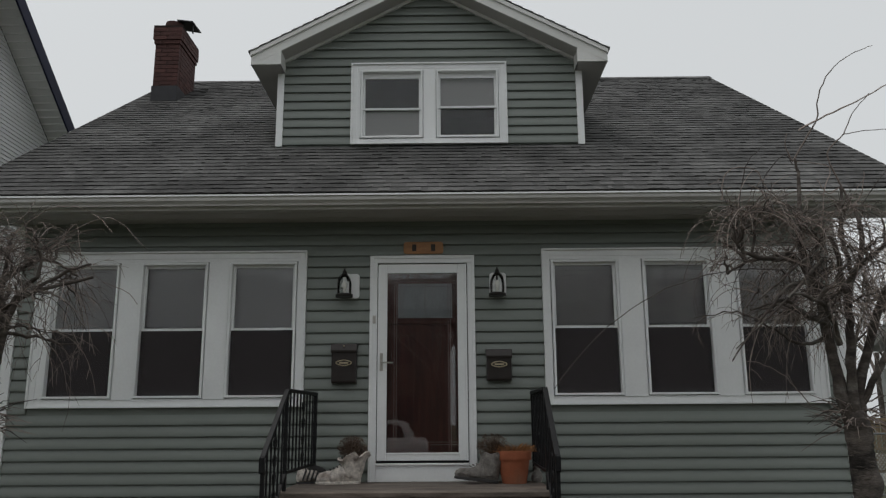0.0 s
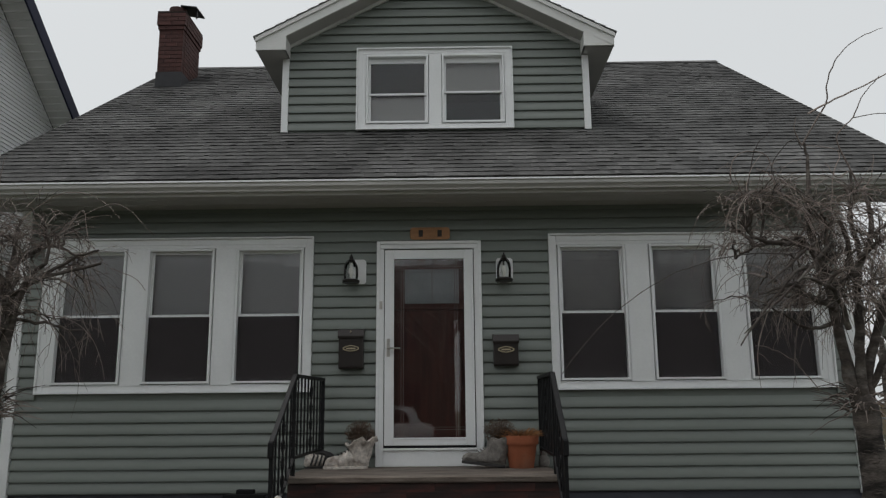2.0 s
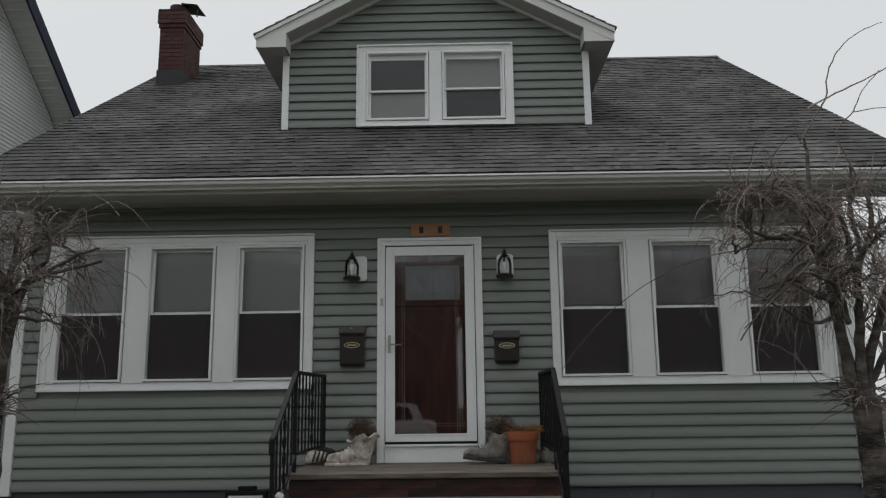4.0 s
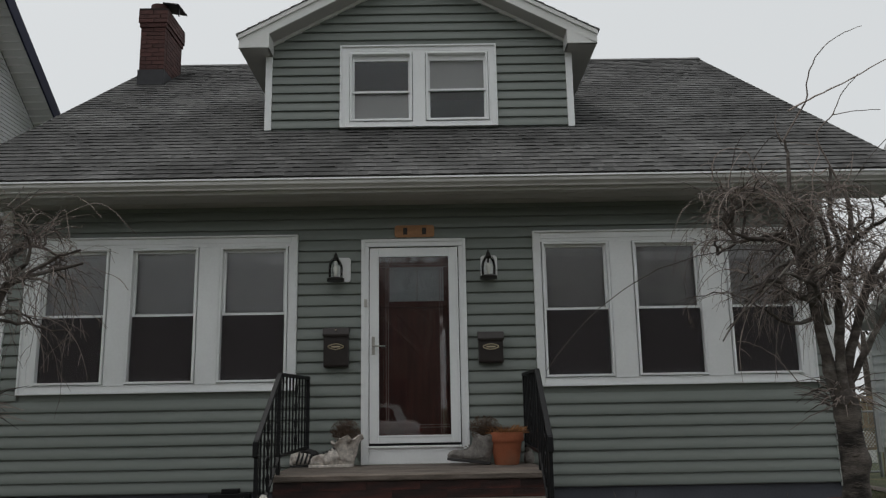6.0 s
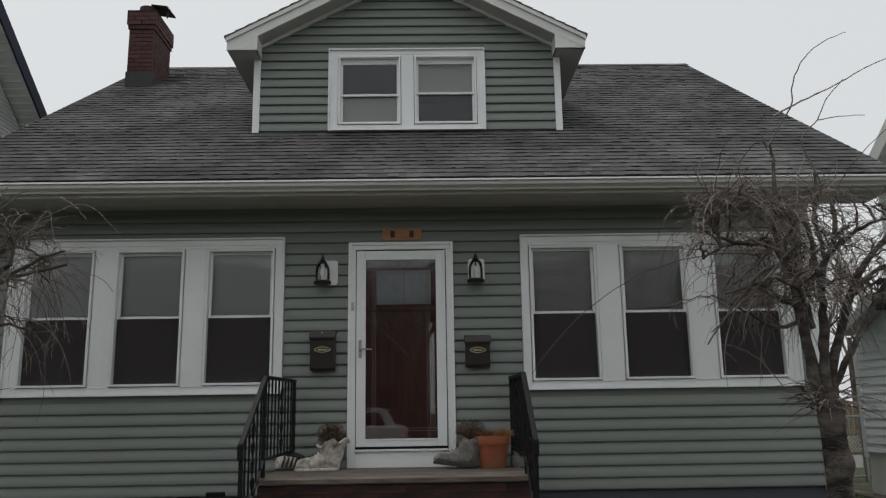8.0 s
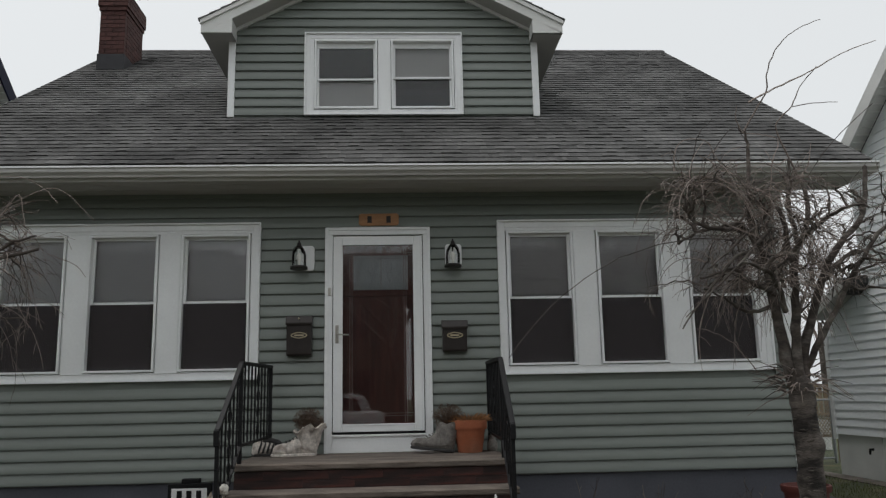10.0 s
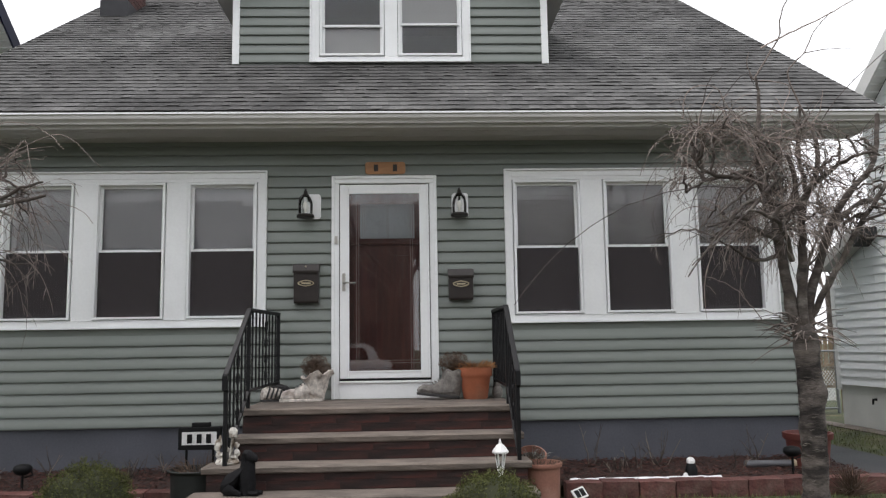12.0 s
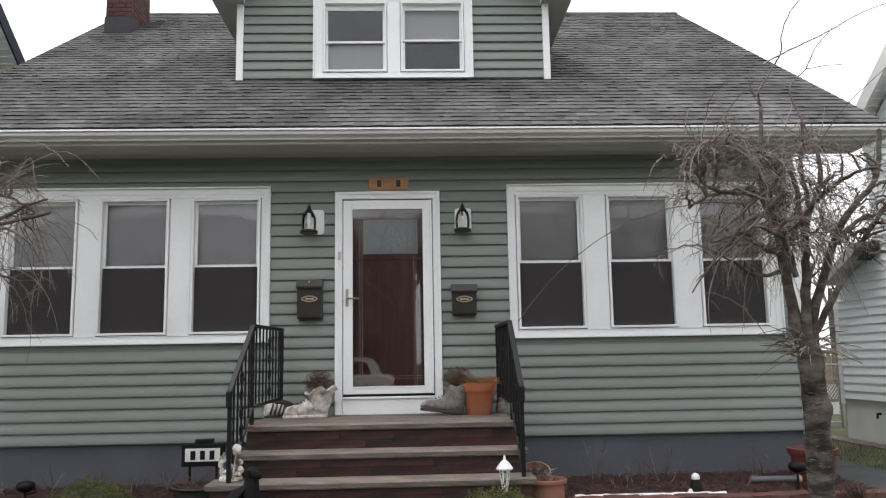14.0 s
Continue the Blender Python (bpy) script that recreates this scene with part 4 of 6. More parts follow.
for k, (x, y, h) in enumerate(((17, 26, 10), (20.5, 30, 11), (24, 34, 11), (14.5, 33, 10))):
    bare_tree((x, y, -.05), h, 60 + k)

# a white car at the far kerb
CAR_WHITE = material("white_car_paint", (.72, .72, .72), .2, var=.03, bump=0)
TYRE = material("black_tyre_rubber", (.012, .012, .012), .8, bump=.1)
LAMP_CLEAR = material("headlight_lens", (.6, .62, .64), .1, bump=0)
LAMP_RED = material("tail_light_lens", (.3, .02, .02), .15, bump=0)
car = thing("car", (-2.5, -13.9, .0), "white parked hatchback at the kerb", "car")
side = [(-2.2, .35), (-2.22, .62), (-2.1, .82), (-1.2, .92), (1.35, .95), (2.05, .93), (2.2, .8), (2.22, .4), (2.0, .25), (-2.0, .25)]
part("body", Geo().prism(side, -.88, .88, "y"), CAR_WHITE, car, bevel=.06)
for y_a, y_b in ((-.78, -.70), (.70, .78)):
    part("roof_frame", Geo().prism([(-1.15, .9), (-.45, 1.34), (-.3, 1.4), (1.4, 1.4), (1.62, 1.33), (1.82, .93), (1.62, .93), (1.5, 1.24), (1.38, 1.29), (-.3, 1.29), (-.9, .9)], y_a, y_b, "y"), CAR_WHITE, car, bevel=.015)
    part("window_pillar", box(.28, .38, y_a, y_b, .92, 1.3), CAR_WHITE, car)
part("roof_panel", Geo().prism([(-.45, 1.33), (-.3, 1.4), (1.4, 1.4), (1.62, 1.32), (1.5, 1.28), (-.35, 1.3)], -.7, .7, "y"), CAR_WHITE, car)
part("glasshouse", Geo().prism([(-1.1, .92), (-.42, 1.31), (1.45, 1.3), (1.72, .93)], -.69, .69, "y"), DARK_GLASS, car, "dark tinted windows")
for wx in (-1.4, 1.35):
    for wy in (-.8, .8):
        wheel = part("wheel", Geo().prism([(wx + .31 * math.cos(a * .3927), .31 + .31 * math.sin(a * .3927)) for a in range(16)], wy - .1, wy + .1, "y"), TYRE, car)
        part("rim", Geo().prism([(wx + .2 * math.cos(a * .3927), .31 + .2 * math.sin(a * .3927)) for a in range(16)], wy - .104, wy + .104, "y"), STEEL, wheel)
for wx in (-2.19, 2.17):
    for wy in (-.62, .62):
        part("headlight" if wx < 0 else "tail_light", box(wx - .05, wx + .06, wy - .18, wy + .18, .64, .78), LAMP_CLEAR if wx < 0 else LAMP_RED, car)

# ---- iron railings ----
def railing(x, label, turn):
    x_at, x = x, 0
    r = thing("stair_railing", (x_at, -1.08, 0), turn=turn, label=label, category="railing", group="iron stair railings")
    yb, ym, yn = .96, 0.0, -.58
    zt, zn = PORCH_Z + .86, 1.06           # heights of the top rail
    def sq(g, p, q, w, h):
        """A flat bar from p to q in the plane x = const."""
        (y0, z0), (y1, z1) = p, q
        return g.prism([(y0, z0 - h), (y1, z1 - h), (y1, z1), (y0, z0)], x - w / 2, x + w / 2, "x")
    part("handrail", sq(sq(Geo(), (yb, zt), (ym, zt), .045, .03), (ym, zt), (yn - .02, zn), .045, .035), IRON, r, bevel=.006)
    part("newel_drop", Geo().box(x - .022, x + .022, yn - .045, yn - .012, zn - .13, zn - .005), IRON, r, bevel=.008)
    part("bottom_rail", sq(sq(Geo(), (yb, PORCH_Z + .19), (ym, PORCH_Z + .16), .03, .02), (ym, PORCH_Z + .16), (yn, zn - .68), .03, .02), IRON, r)
    for yy, z0, z1 in ((yb, PORCH_Z, zt), (ym, PORCH_Z, zt - .01), (yn, .352, zn)):
        part("post", Geo().box(x - .015, x + .015, yy - .015, yy + .015, z0, z1), IRON, r)
    n = 8
    for i in range(1, n + 1):
        t = i / (n + 1)
        yy = yb + (ym - yb) * t
        part("baluster", Geo().box(x - .007, x + .007, yy - .007, yy + .007, PORCH_Z + .17, zt - .02), IRON, r)
        if i == 4:
            for k in range(4):
                zc = PORCH_Z + .27 + k * .15
                for sgn in (-1, 1):
                    curl = Geo().tube([(x, yy + sgn * .005, zc - .06), (x, yy + sgn * .035, zc - .03), (x, yy + sgn * .04, zc + .02), (x, yy + sgn * .018, zc + .045), (x, yy + sgn * .012, zc + .015)], .006, 5)
                    part("scroll", curl, IRON, r, "curled iron scrollwork")
    n = 5
    for i in range(1, n + 1):
        t = i / (n + 1)
        yy, za, zb_ = ym + (yn - ym) * t, PORCH_Z + .15 + (zn - .68 - PORCH_Z - .16) * t, zt + (zn - zt) * t - .02
        part("baluster", Geo().box(x - .007, x + .007, yy - .007, yy + .007, za, zb_), IRON, r)
        if i == 3:
            for k in range(4):
                zc = za + .1 + k * .14
                for sgn in (-1, 1):
                    curl = Geo().tube([(x, yy + sgn * .005, zc - .06), (x, yy + sgn * .035, zc - .03), (x, yy + sgn * .04, zc + .02), (x, yy + sgn * .018, zc + .045), (x, yy + sgn * .012, zc + .015)], .006, 5)
                    part("scroll", curl, IRON, r, "curled iron scrollwork")
    return r


railing(-1.14, "black wrought iron stair railing with scrollwork on the porch", -5.5)
railing(1.1, "black wrought iron stair railing beside the terracotta pot", 1)

# ---- wall lanterns, mailboxes, number plaque ----
LAMP_GLASS = glass("lantern_glass", (.95, .96, .95))
WHITE_PLATE = material("white_mount_block", (.8, .8, .8), .4, bump=.02, var=.03)
BULB = material("unlit_bulb", (.75, .73, .68), .25, bump=0, var=.02)
BRONZE = material("dark_bronze_metal", (.03, .027, .025), .4, metal=.5, var=.2, scale=20, bump=.05)


def wall_lantern(x, lean):
    w = thing("wall_lantern", (x, 0, 2.56), "dark bronze lantern with clear glass on a white block", "wall lamp", "lanterns beside the door")
    part("mount_block", Geo().prism([(lean - .085, .02), (lean - .065, .0), (lean + .065, .0), (lean + .085, .02), (lean + .085, .235), (lean + .065, .255), (lean - .065, .255), (lean - .085, .235)], -.045, -.012, "y"), WHITE_PLATE, w, "white octagonal mounting block", bevel=.004)
    c = (0, -.15)
    part("arm", Geo().tube([(lean * .4, -.045, .18), (0, -.1, .27), (0, -.15, .285), (0, -.15, .23)], .009, 8), BRONZE, w, smooth=True)
    part("cage_base", Geo().lathe([(.084, -.005), (.088, .0), (.088, .022), (.076, .03)], 20, (0, -.15, 0)), BRONZE, w, smooth=True)
    part("cage_top", Geo().lathe([(.03, .215), (.036, .225), (.022, .24), (.02, .262), (.008, .275)], 16, (0, -.15, 0)), BRONZE, w, smooth=True)
    for k in range(4):
        a = math.pi / 4 + k * math.pi / 2
        pts = [(.082, .03), (.084, .13), (.076, .18), (.05, .215), (.02, .23)]
        part("rib", Geo().tube([(r * math.cos(a), -.15 + r * math.sin(a), z) for r, z in pts], .0045, 6), BRONZE, w)
    gl = part("glass", Geo().lathe([(.07, .032), (.073, .13), (.064, .175), (.035, .21)], 18, (0, -.15, 0)), LAMP_GLASS, w, "clear bell glass", smooth=True)
    gl.visible_shadow = False
    part("bulb", Geo().lathe([(.014, .04), (.014, .07), (.027, .11), (.024, .14), (.006, .16)], 12, (0, -.15, 0)), BULB, w, smooth=True)
    return w


wall_lantern(-.785, .055)
wall_lantern(.762, .012)

MAIL = material("dark_brown_mailbox", (.034, .028, .026), .35, metal=.3, var=.15, scale=10, bump=.05)
BRASS = material("aged_brass", (.5, .43, .3), .4, metal=.4, var=.15, bump=.05)


def mailbox(x, z0, h, w, label):
    m = thing("mailbox", (x, -.02, z0), label, "mailbox", "mailboxes beside the door")
    part("body", Geo().prism([(0, 0), (-.09, 0), (-.1, .02), (-.105, h - .09), (0, h - .02)], -w / 2, w / 2, "x"), MAIL, m, bevel=.006)
    lid = part("lid", Geo().prism([(.0, h - .018), (-.105, h - .088), (-.122, h - .1), (-.126, h - .075), (-.1, h - .01), (-.01, h), (0, h)], -w / 2 - .008, w / 2 + .008, "x"), MAIL, m, bevel=.004)
    e = []
    for k in range(17):
        a = 2 * math.pi * k / 16
        e.append((.078 * math.cos(a), -.108, h * .5 + .028 * math.sin(a) * (1 - .25 * abs(math.cos(a)))))
    part("badge", Geo().tube(e, .006, 6), BRASS, m, "oval brass badge")
    part("badge_plate", box(-.045, .045, -.11, -.104, h * .5 - .008, h * .5 + .008), BRASS, m)
    return m


mb = mailbox(-.78, 1.70, .4, .247, "dark brown metal mailbox with oval brass badge and raised lid")
part("lid_knob", Geo().lathe([(.008, 0), (.008, .012), (.004, .014)], 8, (0, -.128, .36)), BRASS, mb)
mailbox(.766, 1.715, .32, .245, "dark brown metal mailbox with oval brass badge")

PLAQUE_WOOD = material("varnished_pine_plaque", (.38, .185, .08), .5, var=.25, scale=4, bump=.1, stretch=(1, 1, 6))
INK = material("dark_brown_figures", (.03, .022, .018), .6, bump=0)
plaque = thing("number_plaque", (.0125, -.02, 3.084), "varnished wooden plaque above the door with dark figures", "plaque")
part("board", Geo().prism([(-.206, -.04), (-.198, -.056), (-.18, -.064), (.18, -.064), (.198, -.056), (.206, -.04), (.206, .04), (.198, .056), (.18, .064), (-.18, .064), (-.198, .056), (-.206, .04)], -.022, 0, "y"), PLAQUE_WOOD, plaque, bevel=.004)
for dx, mat in ((-.095, INK), (.0, PLAQUE_WOOD), (.1, INK)):
    part("figure_bar", box(dx - .022, dx + .022, -.027, -.022, -.035, .035), mat, plaque)

# ---- pots and boots on the porch ----
TERRA = material("terracotta", (.36, .11, .05), .8, var=.2, scale=5, bump=.2, stain=(.28, .12, .07))
FADED = material("faded_terracotta", (.27, .125, .09), .85, var=.2, scale=5, bump=.2, stain=(.3, .17, .13))
POT_SOIL = material("potting_soil", (.03, .022, .016), .95, bump=.6)
DRY = material("dry_brown_stems", (.10, .065, .045), .9, var=.3, island=.4, bump=0)
STRAW = material("straw_grass", (.28, .13, .05), .9, var=.3, island=.4, bump=0)
BOOT_WHITE = material("white_glazed_boot", (.6, .55, .5), .6, var=.45, scale=18, fine=60, bump=.8, stain=(.22, .18, .155))
BOOT_GREY = material("grey_cement_boot", (.2, .185, .17), .85, var=.4, scale=18, bump=.9, stain=(.11, .1, .09))
BOOT_DARK = material("dark_sole", (.035, .033, .033), .7, bump=.2)


def blob_path(g, stations, n=14):
    """A skin over rings: centre, half width, half height, in the plane across x."""
    v, f = [], []
    for (x, y, z), ry, rz, lean in stations:
        v += [(x + lean * rz * math.sin(2 * math.pi * k / n), y + ry * math.cos(2 * math.pi * k / n), z + rz * math.sin(2 * math.pi * k / n)) for k in range(n)]
    for i in range(len(stations) - 1):
        f += [(i * n + k, i * n + (k + 1) % n, (i + 1) * n + (k + 1) % n, (i + 1) * n + k) for k in range(n)]
    f += [tuple(range(n - 1, -1, -1)), tuple(range((len(stations) - 1) * n, len(stations) * n))]
    return g.add(v, f)


def boot(label, at, turn, mat, frill, plant_h, plant_mat):
    b = thing("boot_planter", at, label, "planter", "boot planters on the porch", turn=turn)
    g = Geo()
    # foot along +x, shaft upright at the heel
    foot = [(.275, .03, .018, .018), (.262, .04, .04, .03), (.235, .047, .05, .038), (.2, .05, .055, .042), (.165, .054, .054, .046), (.13, .062, .05, .055), (.095, .075, .048, .066), (.06, .085, .05, .078), (.02, .088, .054, .082), (-.02, .086, .056, .08), (-.055, .076, .05, .07), (-.08, .064, .036, .052), (-.09, .055, .015, .03)]
    blob_path(g, [((fx, 0, fz), fy, fr, 0) for fx, fz, fy, fr in foot], 20)
    ring = []
    for r, z, dx in ((.068, .05, -.014), (.078, .11, -.016), (.088, .16, -.02), (.098, .2, -.026), (.125 if frill else .1, .235, -.03), (.108 if frill else .086, .24, -.03), (.075, .2, -.024)):
        ring.append((r, z, dx))
    v, f, n = [], [], 36
    for r, z, dx in ring:
        v += [(dx + r * 1.1 * math.cos(2 * math.pi * k / n), r * math.sin(2 * math.pi * k / n), z + .25 * dx * math.cos(2 * math.pi * k / n) * (z > .1) - (.03 * (math.cos(2 * math.pi * k / n) > .55) * (z > .19) if frill else 0) + ((.012 * math.sin(6.283 * k / n * 5 + 1) + .009 * math.sin(6.283 * k / n * 9)) if frill and z > .21 else .007 * math.sin(6.283 * k / n * 4) if z > .2 else 0)) for k in range(n)]
    for i in range(len(ring) - 1):
        f += [(i * n + k, i * n + (k + 1) % n, (i + 1) * n + (k + 1) % n, (i + 1) * n + k) for k in range(n)]
    f.append(tuple(range((len(ring) - 1) * n, len(ring) * n)))
    g.add(v, f)
    g.v = [tuple(Vector(p) + noise.noise_vector(Vector(p) * 15 + Vector((at[0] * 9, 0, 0))) * (.016 if p[2] > .035 else .004) + noise.noise_vector(Vector(p) * 42) * (.008 if p[2] > .035 else 0)) for p in g.v]
    body = part("boot_body", g, mat, b, smooth=True)
    part("sole", Geo().prism([(-.085, -.045), (-.03, -.058), (.1, -.052), (.2, -.062), (.27, -.04), (.285, 0), (.27, .04), (.2, .062), (.1, .052), (-.03, .058), (-.085, .045)], 0, .022, "z"), BOOT_DARK if not frill else BOOT_WHITE, b, "thick dark sole" if not frill else "", bevel=.005)
    g = Geo()
    for k in range(5):
        xx = .045 + k * .028
        g.tube([(xx, -.035, .155 - k * .011), (xx + .01, 0, .165 - k * .012), (xx, .035, .155 - k * .011)], .005, 5)
    part("laces", g, BOOT_DARK if frill else BOOT_GREY, b, "flat bootlaces")
    part("soil", Geo().lathe([(.05, .19), (.048, .205), (.02, .21)], 12, (-.014, 0, 0)), POT_SOIL, b)
    rng = random.Random(int(at[0] * 1000))
    g = Geo()
    ball = Vector((-.014, 0, .2 + plant_h * .5))
    for k in range(60):
        d = Vector((rng.gauss(0, 1), rng.gauss(0, 1), abs(rng.gauss(.4, .8)))).normalized() * plant_h * rng.uniform(.5, .95)
        g.tube([(-.014, 0, .19), ball * .5 + Vector((-.007, 0, .1)) + d * .4, ball + d * .8], [.003, .002, .001], 3)
    for k in range(900):
        d = Vector((rng.gauss(0, 1), rng.gauss(0, 1), rng.gauss(0, 1))).normalized() * rng.random() ** .45 * plant_h * .68
        p = ball + Vector((d.x * 1.1, d.y, d.z * .85))
        e = Vector((rng.gauss(0, 1), rng.gauss(0, 1), rng.gauss(.3, 1))).normalized() * rng.uniform(.012, .035)
        f2 = e.orthogonal().normalized() * .006
        g.tube([p - e * .5, p + f2, p + e * .5], [.0025, .0022, .001], 3)
    part("plant", g, plant_mat, b, "dry brown twiggy plant")
    b.matrix_basis = b.matrix_basis @ (Matrix.Scale(1.16, 4) if frill else pose(0, 0, .012, 0, -7, 0) @ Matrix.Scale(1.12, 4))
    return b


boot("white glazed ceramic boot planter with dry twiggy plant", (-.68, -.26, PORCH_Z), 187, BOOT_WHITE, True, .17, DRY)
boot("grey cement boot planter with dry shaggy plant", (.62, -.30, PORCH_Z), 187, BOOT_GREY, False, .19, DRY)
# a black and white boot lying on its side
b = thing("lying_boot", (-1.05, -.16, PORCH_Z), "black and white boot lying on its side", "boot", turn=20)
g = Geo()
blob_path(g, [((-.155, 0, .06), .02, .025, 0), ((-.14, 0, .065), .05, .055, 0), ((-.09, 0, .075), .066, .07, 0), ((-.03, 0, .08), .07, .074, 0), ((.03, 0, .07), .062, .064, 0), ((.08, 0, .055), .05, .05, 0), ((.12, 0, .045), .03, .03, 0)], 20)
g.v = [tuple(Vector(p) + noise.noise_vector(Vector(p) * 22) * .014 + noise.noise_vector(Vector(p) * 60) * .006) for p in g.v]
part("boot_body", g, BOOT_WHITE, b, "white fleecy boot body", smooth=True)
g = Geo()
blob_path(g, [((-.06, -.02, .125), .03, .02, 0), ((-.01, -.02, .145), .045, .026, 0), ((.05, -.01, .13), .05, .035, 0), ((.1, 0, .09), .055, .045, 0), ((.15, 0, .05), .045, .04, 0), ((.175, 0, .035), .02, .02, 0)], 14)
g.v = [tuple(Vector(p) + noise.noise_vector(Vector(p) * 26) * .014) for p in g.v]
part("tongue", g, BOOT_DARK, b, "black padded tongue and toe", smooth=True)
g = Geo()
for k in range(5):
    x = -.11 + k * .04
    g.tube([(x, -.07, .03), (x + .012, -.078, .075), (x + .03, -.06, .12), (x + .035, -.02, .15)], [.008, .01, .009, .006], 6)
part("laces", g, BOOT_DARK, b, "thick black laces")
part("sole", Geo().prism([(-.15, -.05), (-.05, -.068), (.08, -.06), (.17, -.04), (.185, 0), (.17, .04), (.08, .06), (-.05, .068), (-.15, .05)], 0, .02, "z"), BOOT_DARK, b, "black rubber sole", bevel=.005)


def flower_pot(label, at, r, h, mat, plants=None, tilt=(0, 0), rim=.045, foot=.68):
    p = new("flower_pot")
    p.matrix_basis = pose(*at, tilt[0], tilt[1], 0)
    tagged(p, label, "flower pot")
    k = r / .15
    part("pot", Geo().lathe([(r * foot, 0), (r * (foot + .02), .004), (r * .9, h - rim), (r * .99, h - rim), (r * 1.0, h - rim + .004), (r * 1.02, h - .006), (r * 1.0, h), (r * .93, h), (r * .88, h - .05), (r * .84, h - .06)], 28), mat, p, smooth=True)
    part("soil", Geo().lathe([(r * .86, h - .055), (r * .7, h - .04), (r * .2, h - .035)], 18), POT_SOIL, p)
    if plants:
        rng = random.Random(int(at[0] * 999) + 7)
        g = Geo()
        for i in range(plants[1]):
            a, q = rng.uniform(0, 2 * math.pi), r * .8 * math.sqrt(rng.random())
            p0 = Vector((q * math.cos(a), q * math.sin(a), h - .045))
            d = Vector((math.cos(a) * rng.uniform(.1, .9), math.sin(a) * rng.uniform(.1, .9), rng.uniform(.4, 1))).normalized()
            L = plants[2] * rng.uniform(.5, 1.1)
            g.tube([p0, p0 + d * L * .6, p0 + d * L + Vector((d.x, d.y, -.6)) * L * .3], [.002, .0018, .001], 3)
        part("plant", g, plants[0], p, plants[3])
    return p


flower_pot("large terracotta flower pot with dry orange grass", (.875, -.3, PORCH_Z), .165, .30, TERRA, (STRAW, 520, .14, "dry orange grass"), rim=.085)
stone = thing("stone_figure", (1.10, -.18, PORCH_Z), "small pale stone ornament behind the pot", "ornament")
part("stone", Geo().lathe([(.04, 0), (.055, .03), (.05, .08), (.03, .11), (.035, .14), (.01, .17)], 12), BOOT_GREY, stone, smooth=True)
bottle = thing("garden_tap", (1.24, 0, .87), "pale grey garden tap on the siding", "tap")
part("pipe", Geo().tube([(0, 0, 0), (0, -.1, 0), (0, -.13, -.03)], .014, 8), STEEL, bottle)
part("valve_wheel", Geo().lathe([(.035, 0), (.035, .012), (.01, .014)], 12, (0, -.1, .03)), STEEL, bottle)

# ---- garden bed, edging and ornaments ----
g = Geo()
nx, ny = 90, 14
for x_a, x_b in ((-4.35, -1.24), (1.2, 4.35)):
    k = len(g.v)
    vv = [(x_a + (x_b - x_a) * i / nx, -1.12 + 1.14 * j / ny, .055 + .05 * (j / ny) + .02 * noise.noise((i * .35, j * .4, x_a))) for j in range(ny + 1) for i in range(nx + 1)]
    g.add(vv, [(j * (nx + 1) + i, j * (nx + 1) + i + 1, (j + 1) * (nx + 1) + i + 1, (j + 1) * (nx + 1) + i) for j in range(ny) for i in range(nx)])
bed = part("mulch_bed", g, SOIL, smooth=True)
tagged(bed, "reddish mulch bed along the foundation", "garden bed", kind="structure")
rng = random.Random(3)
g = Geo()
for i in range(5200):
    x = rng.choice((rng.uniform(-4.3, -1.3), rng.uniform(1.25, 4.3)))
    y = rng.uniform(-1.08, -.04)
    a, t = rng.uniform(0, math.pi), rng.uniform(-.4, .4)
    L, w = rng.uniform(.008, .026), rng.uniform(.003, .008)
    c = Vector((x, y, .075 + .05 * (y + 1.12) / 1.14 + rng.uniform(0, .018)))
    d, e = Vector((math.cos(a), math.sin(a), t)) * L, Vector((-math.sin(a), math.cos(a), rng.uniform(-.4, .4))) * w
    g.add([c - d - e, c + d - e, c + d + e, c - d + e, c + Vector((0, 0, .006))], [(0, 1, 4), (1, 2, 4), (2, 3, 4), (3, 0, 4), (3, 2, 1, 0)])
CHIP = material("red_bark_chips", (.052, .02, .015), .9, var=.3, island=.6, bump=.2)
tagged(part("mulch_chips", g, CHIP), "scattered red bark mulch and dead leaves", "mulch", kind="stuff")

edging = thing("garden_edging", label="row of rough red concrete edging blocks", category="edging")
rng = random.Random(8)
block_meshes = []
for k in range(5):
    bm = bmesh.new()
    bmesh.ops.create_cube(bm, size=1)
    bmesh.ops.subdivide_edges(bm, edges=bm.edges[:], cuts=2, use_grid_fill=True)
    for v in bm.verts:
        v.co = Vector((v.co.x * .3, v.co.y * .18, v.co.z * .15))
        v.co += noise.noise_vector(v.co * 13 + Vector((k * 9, 0, 0))) * .011
    me = bpy.data.meshes.new("block")
    bm.to_mesh(me)
    bm.free()
    me.materials.append(BLOCK)
    block_meshes.append(me)
for x_a, x_b in ((-4.4, -1.5), (1.55, 4.4)):
    x = x_a
    while x < x_b:
        part("block", rng.choice(block_meshes), None, edging, at=pose(x + .15, -1.19 + rng.uniform(-.012, .012), .025 + rng.uniform(-.006, .006), 0, rng.uniform(-1.5, 1.5), rng.uniform(-3, 3)))
        x += .308

SNOW = material("grey_old_snow", (.7, .7, .72), .7, var=.1, scale=10, bump=.3)
snow = Geo()
v, f = [], []
for i in range(25):
    x = 1.62 + i * .055
    w = .05 + .035 * noise.noise((i * .4, 2, 0))
    v += [(x, -1.1 - w * .4, .075), (x, -1.06, .105 + .012 * noise.noise((i * .7, 0, 0))), (x, -1.03 + w, .075)]
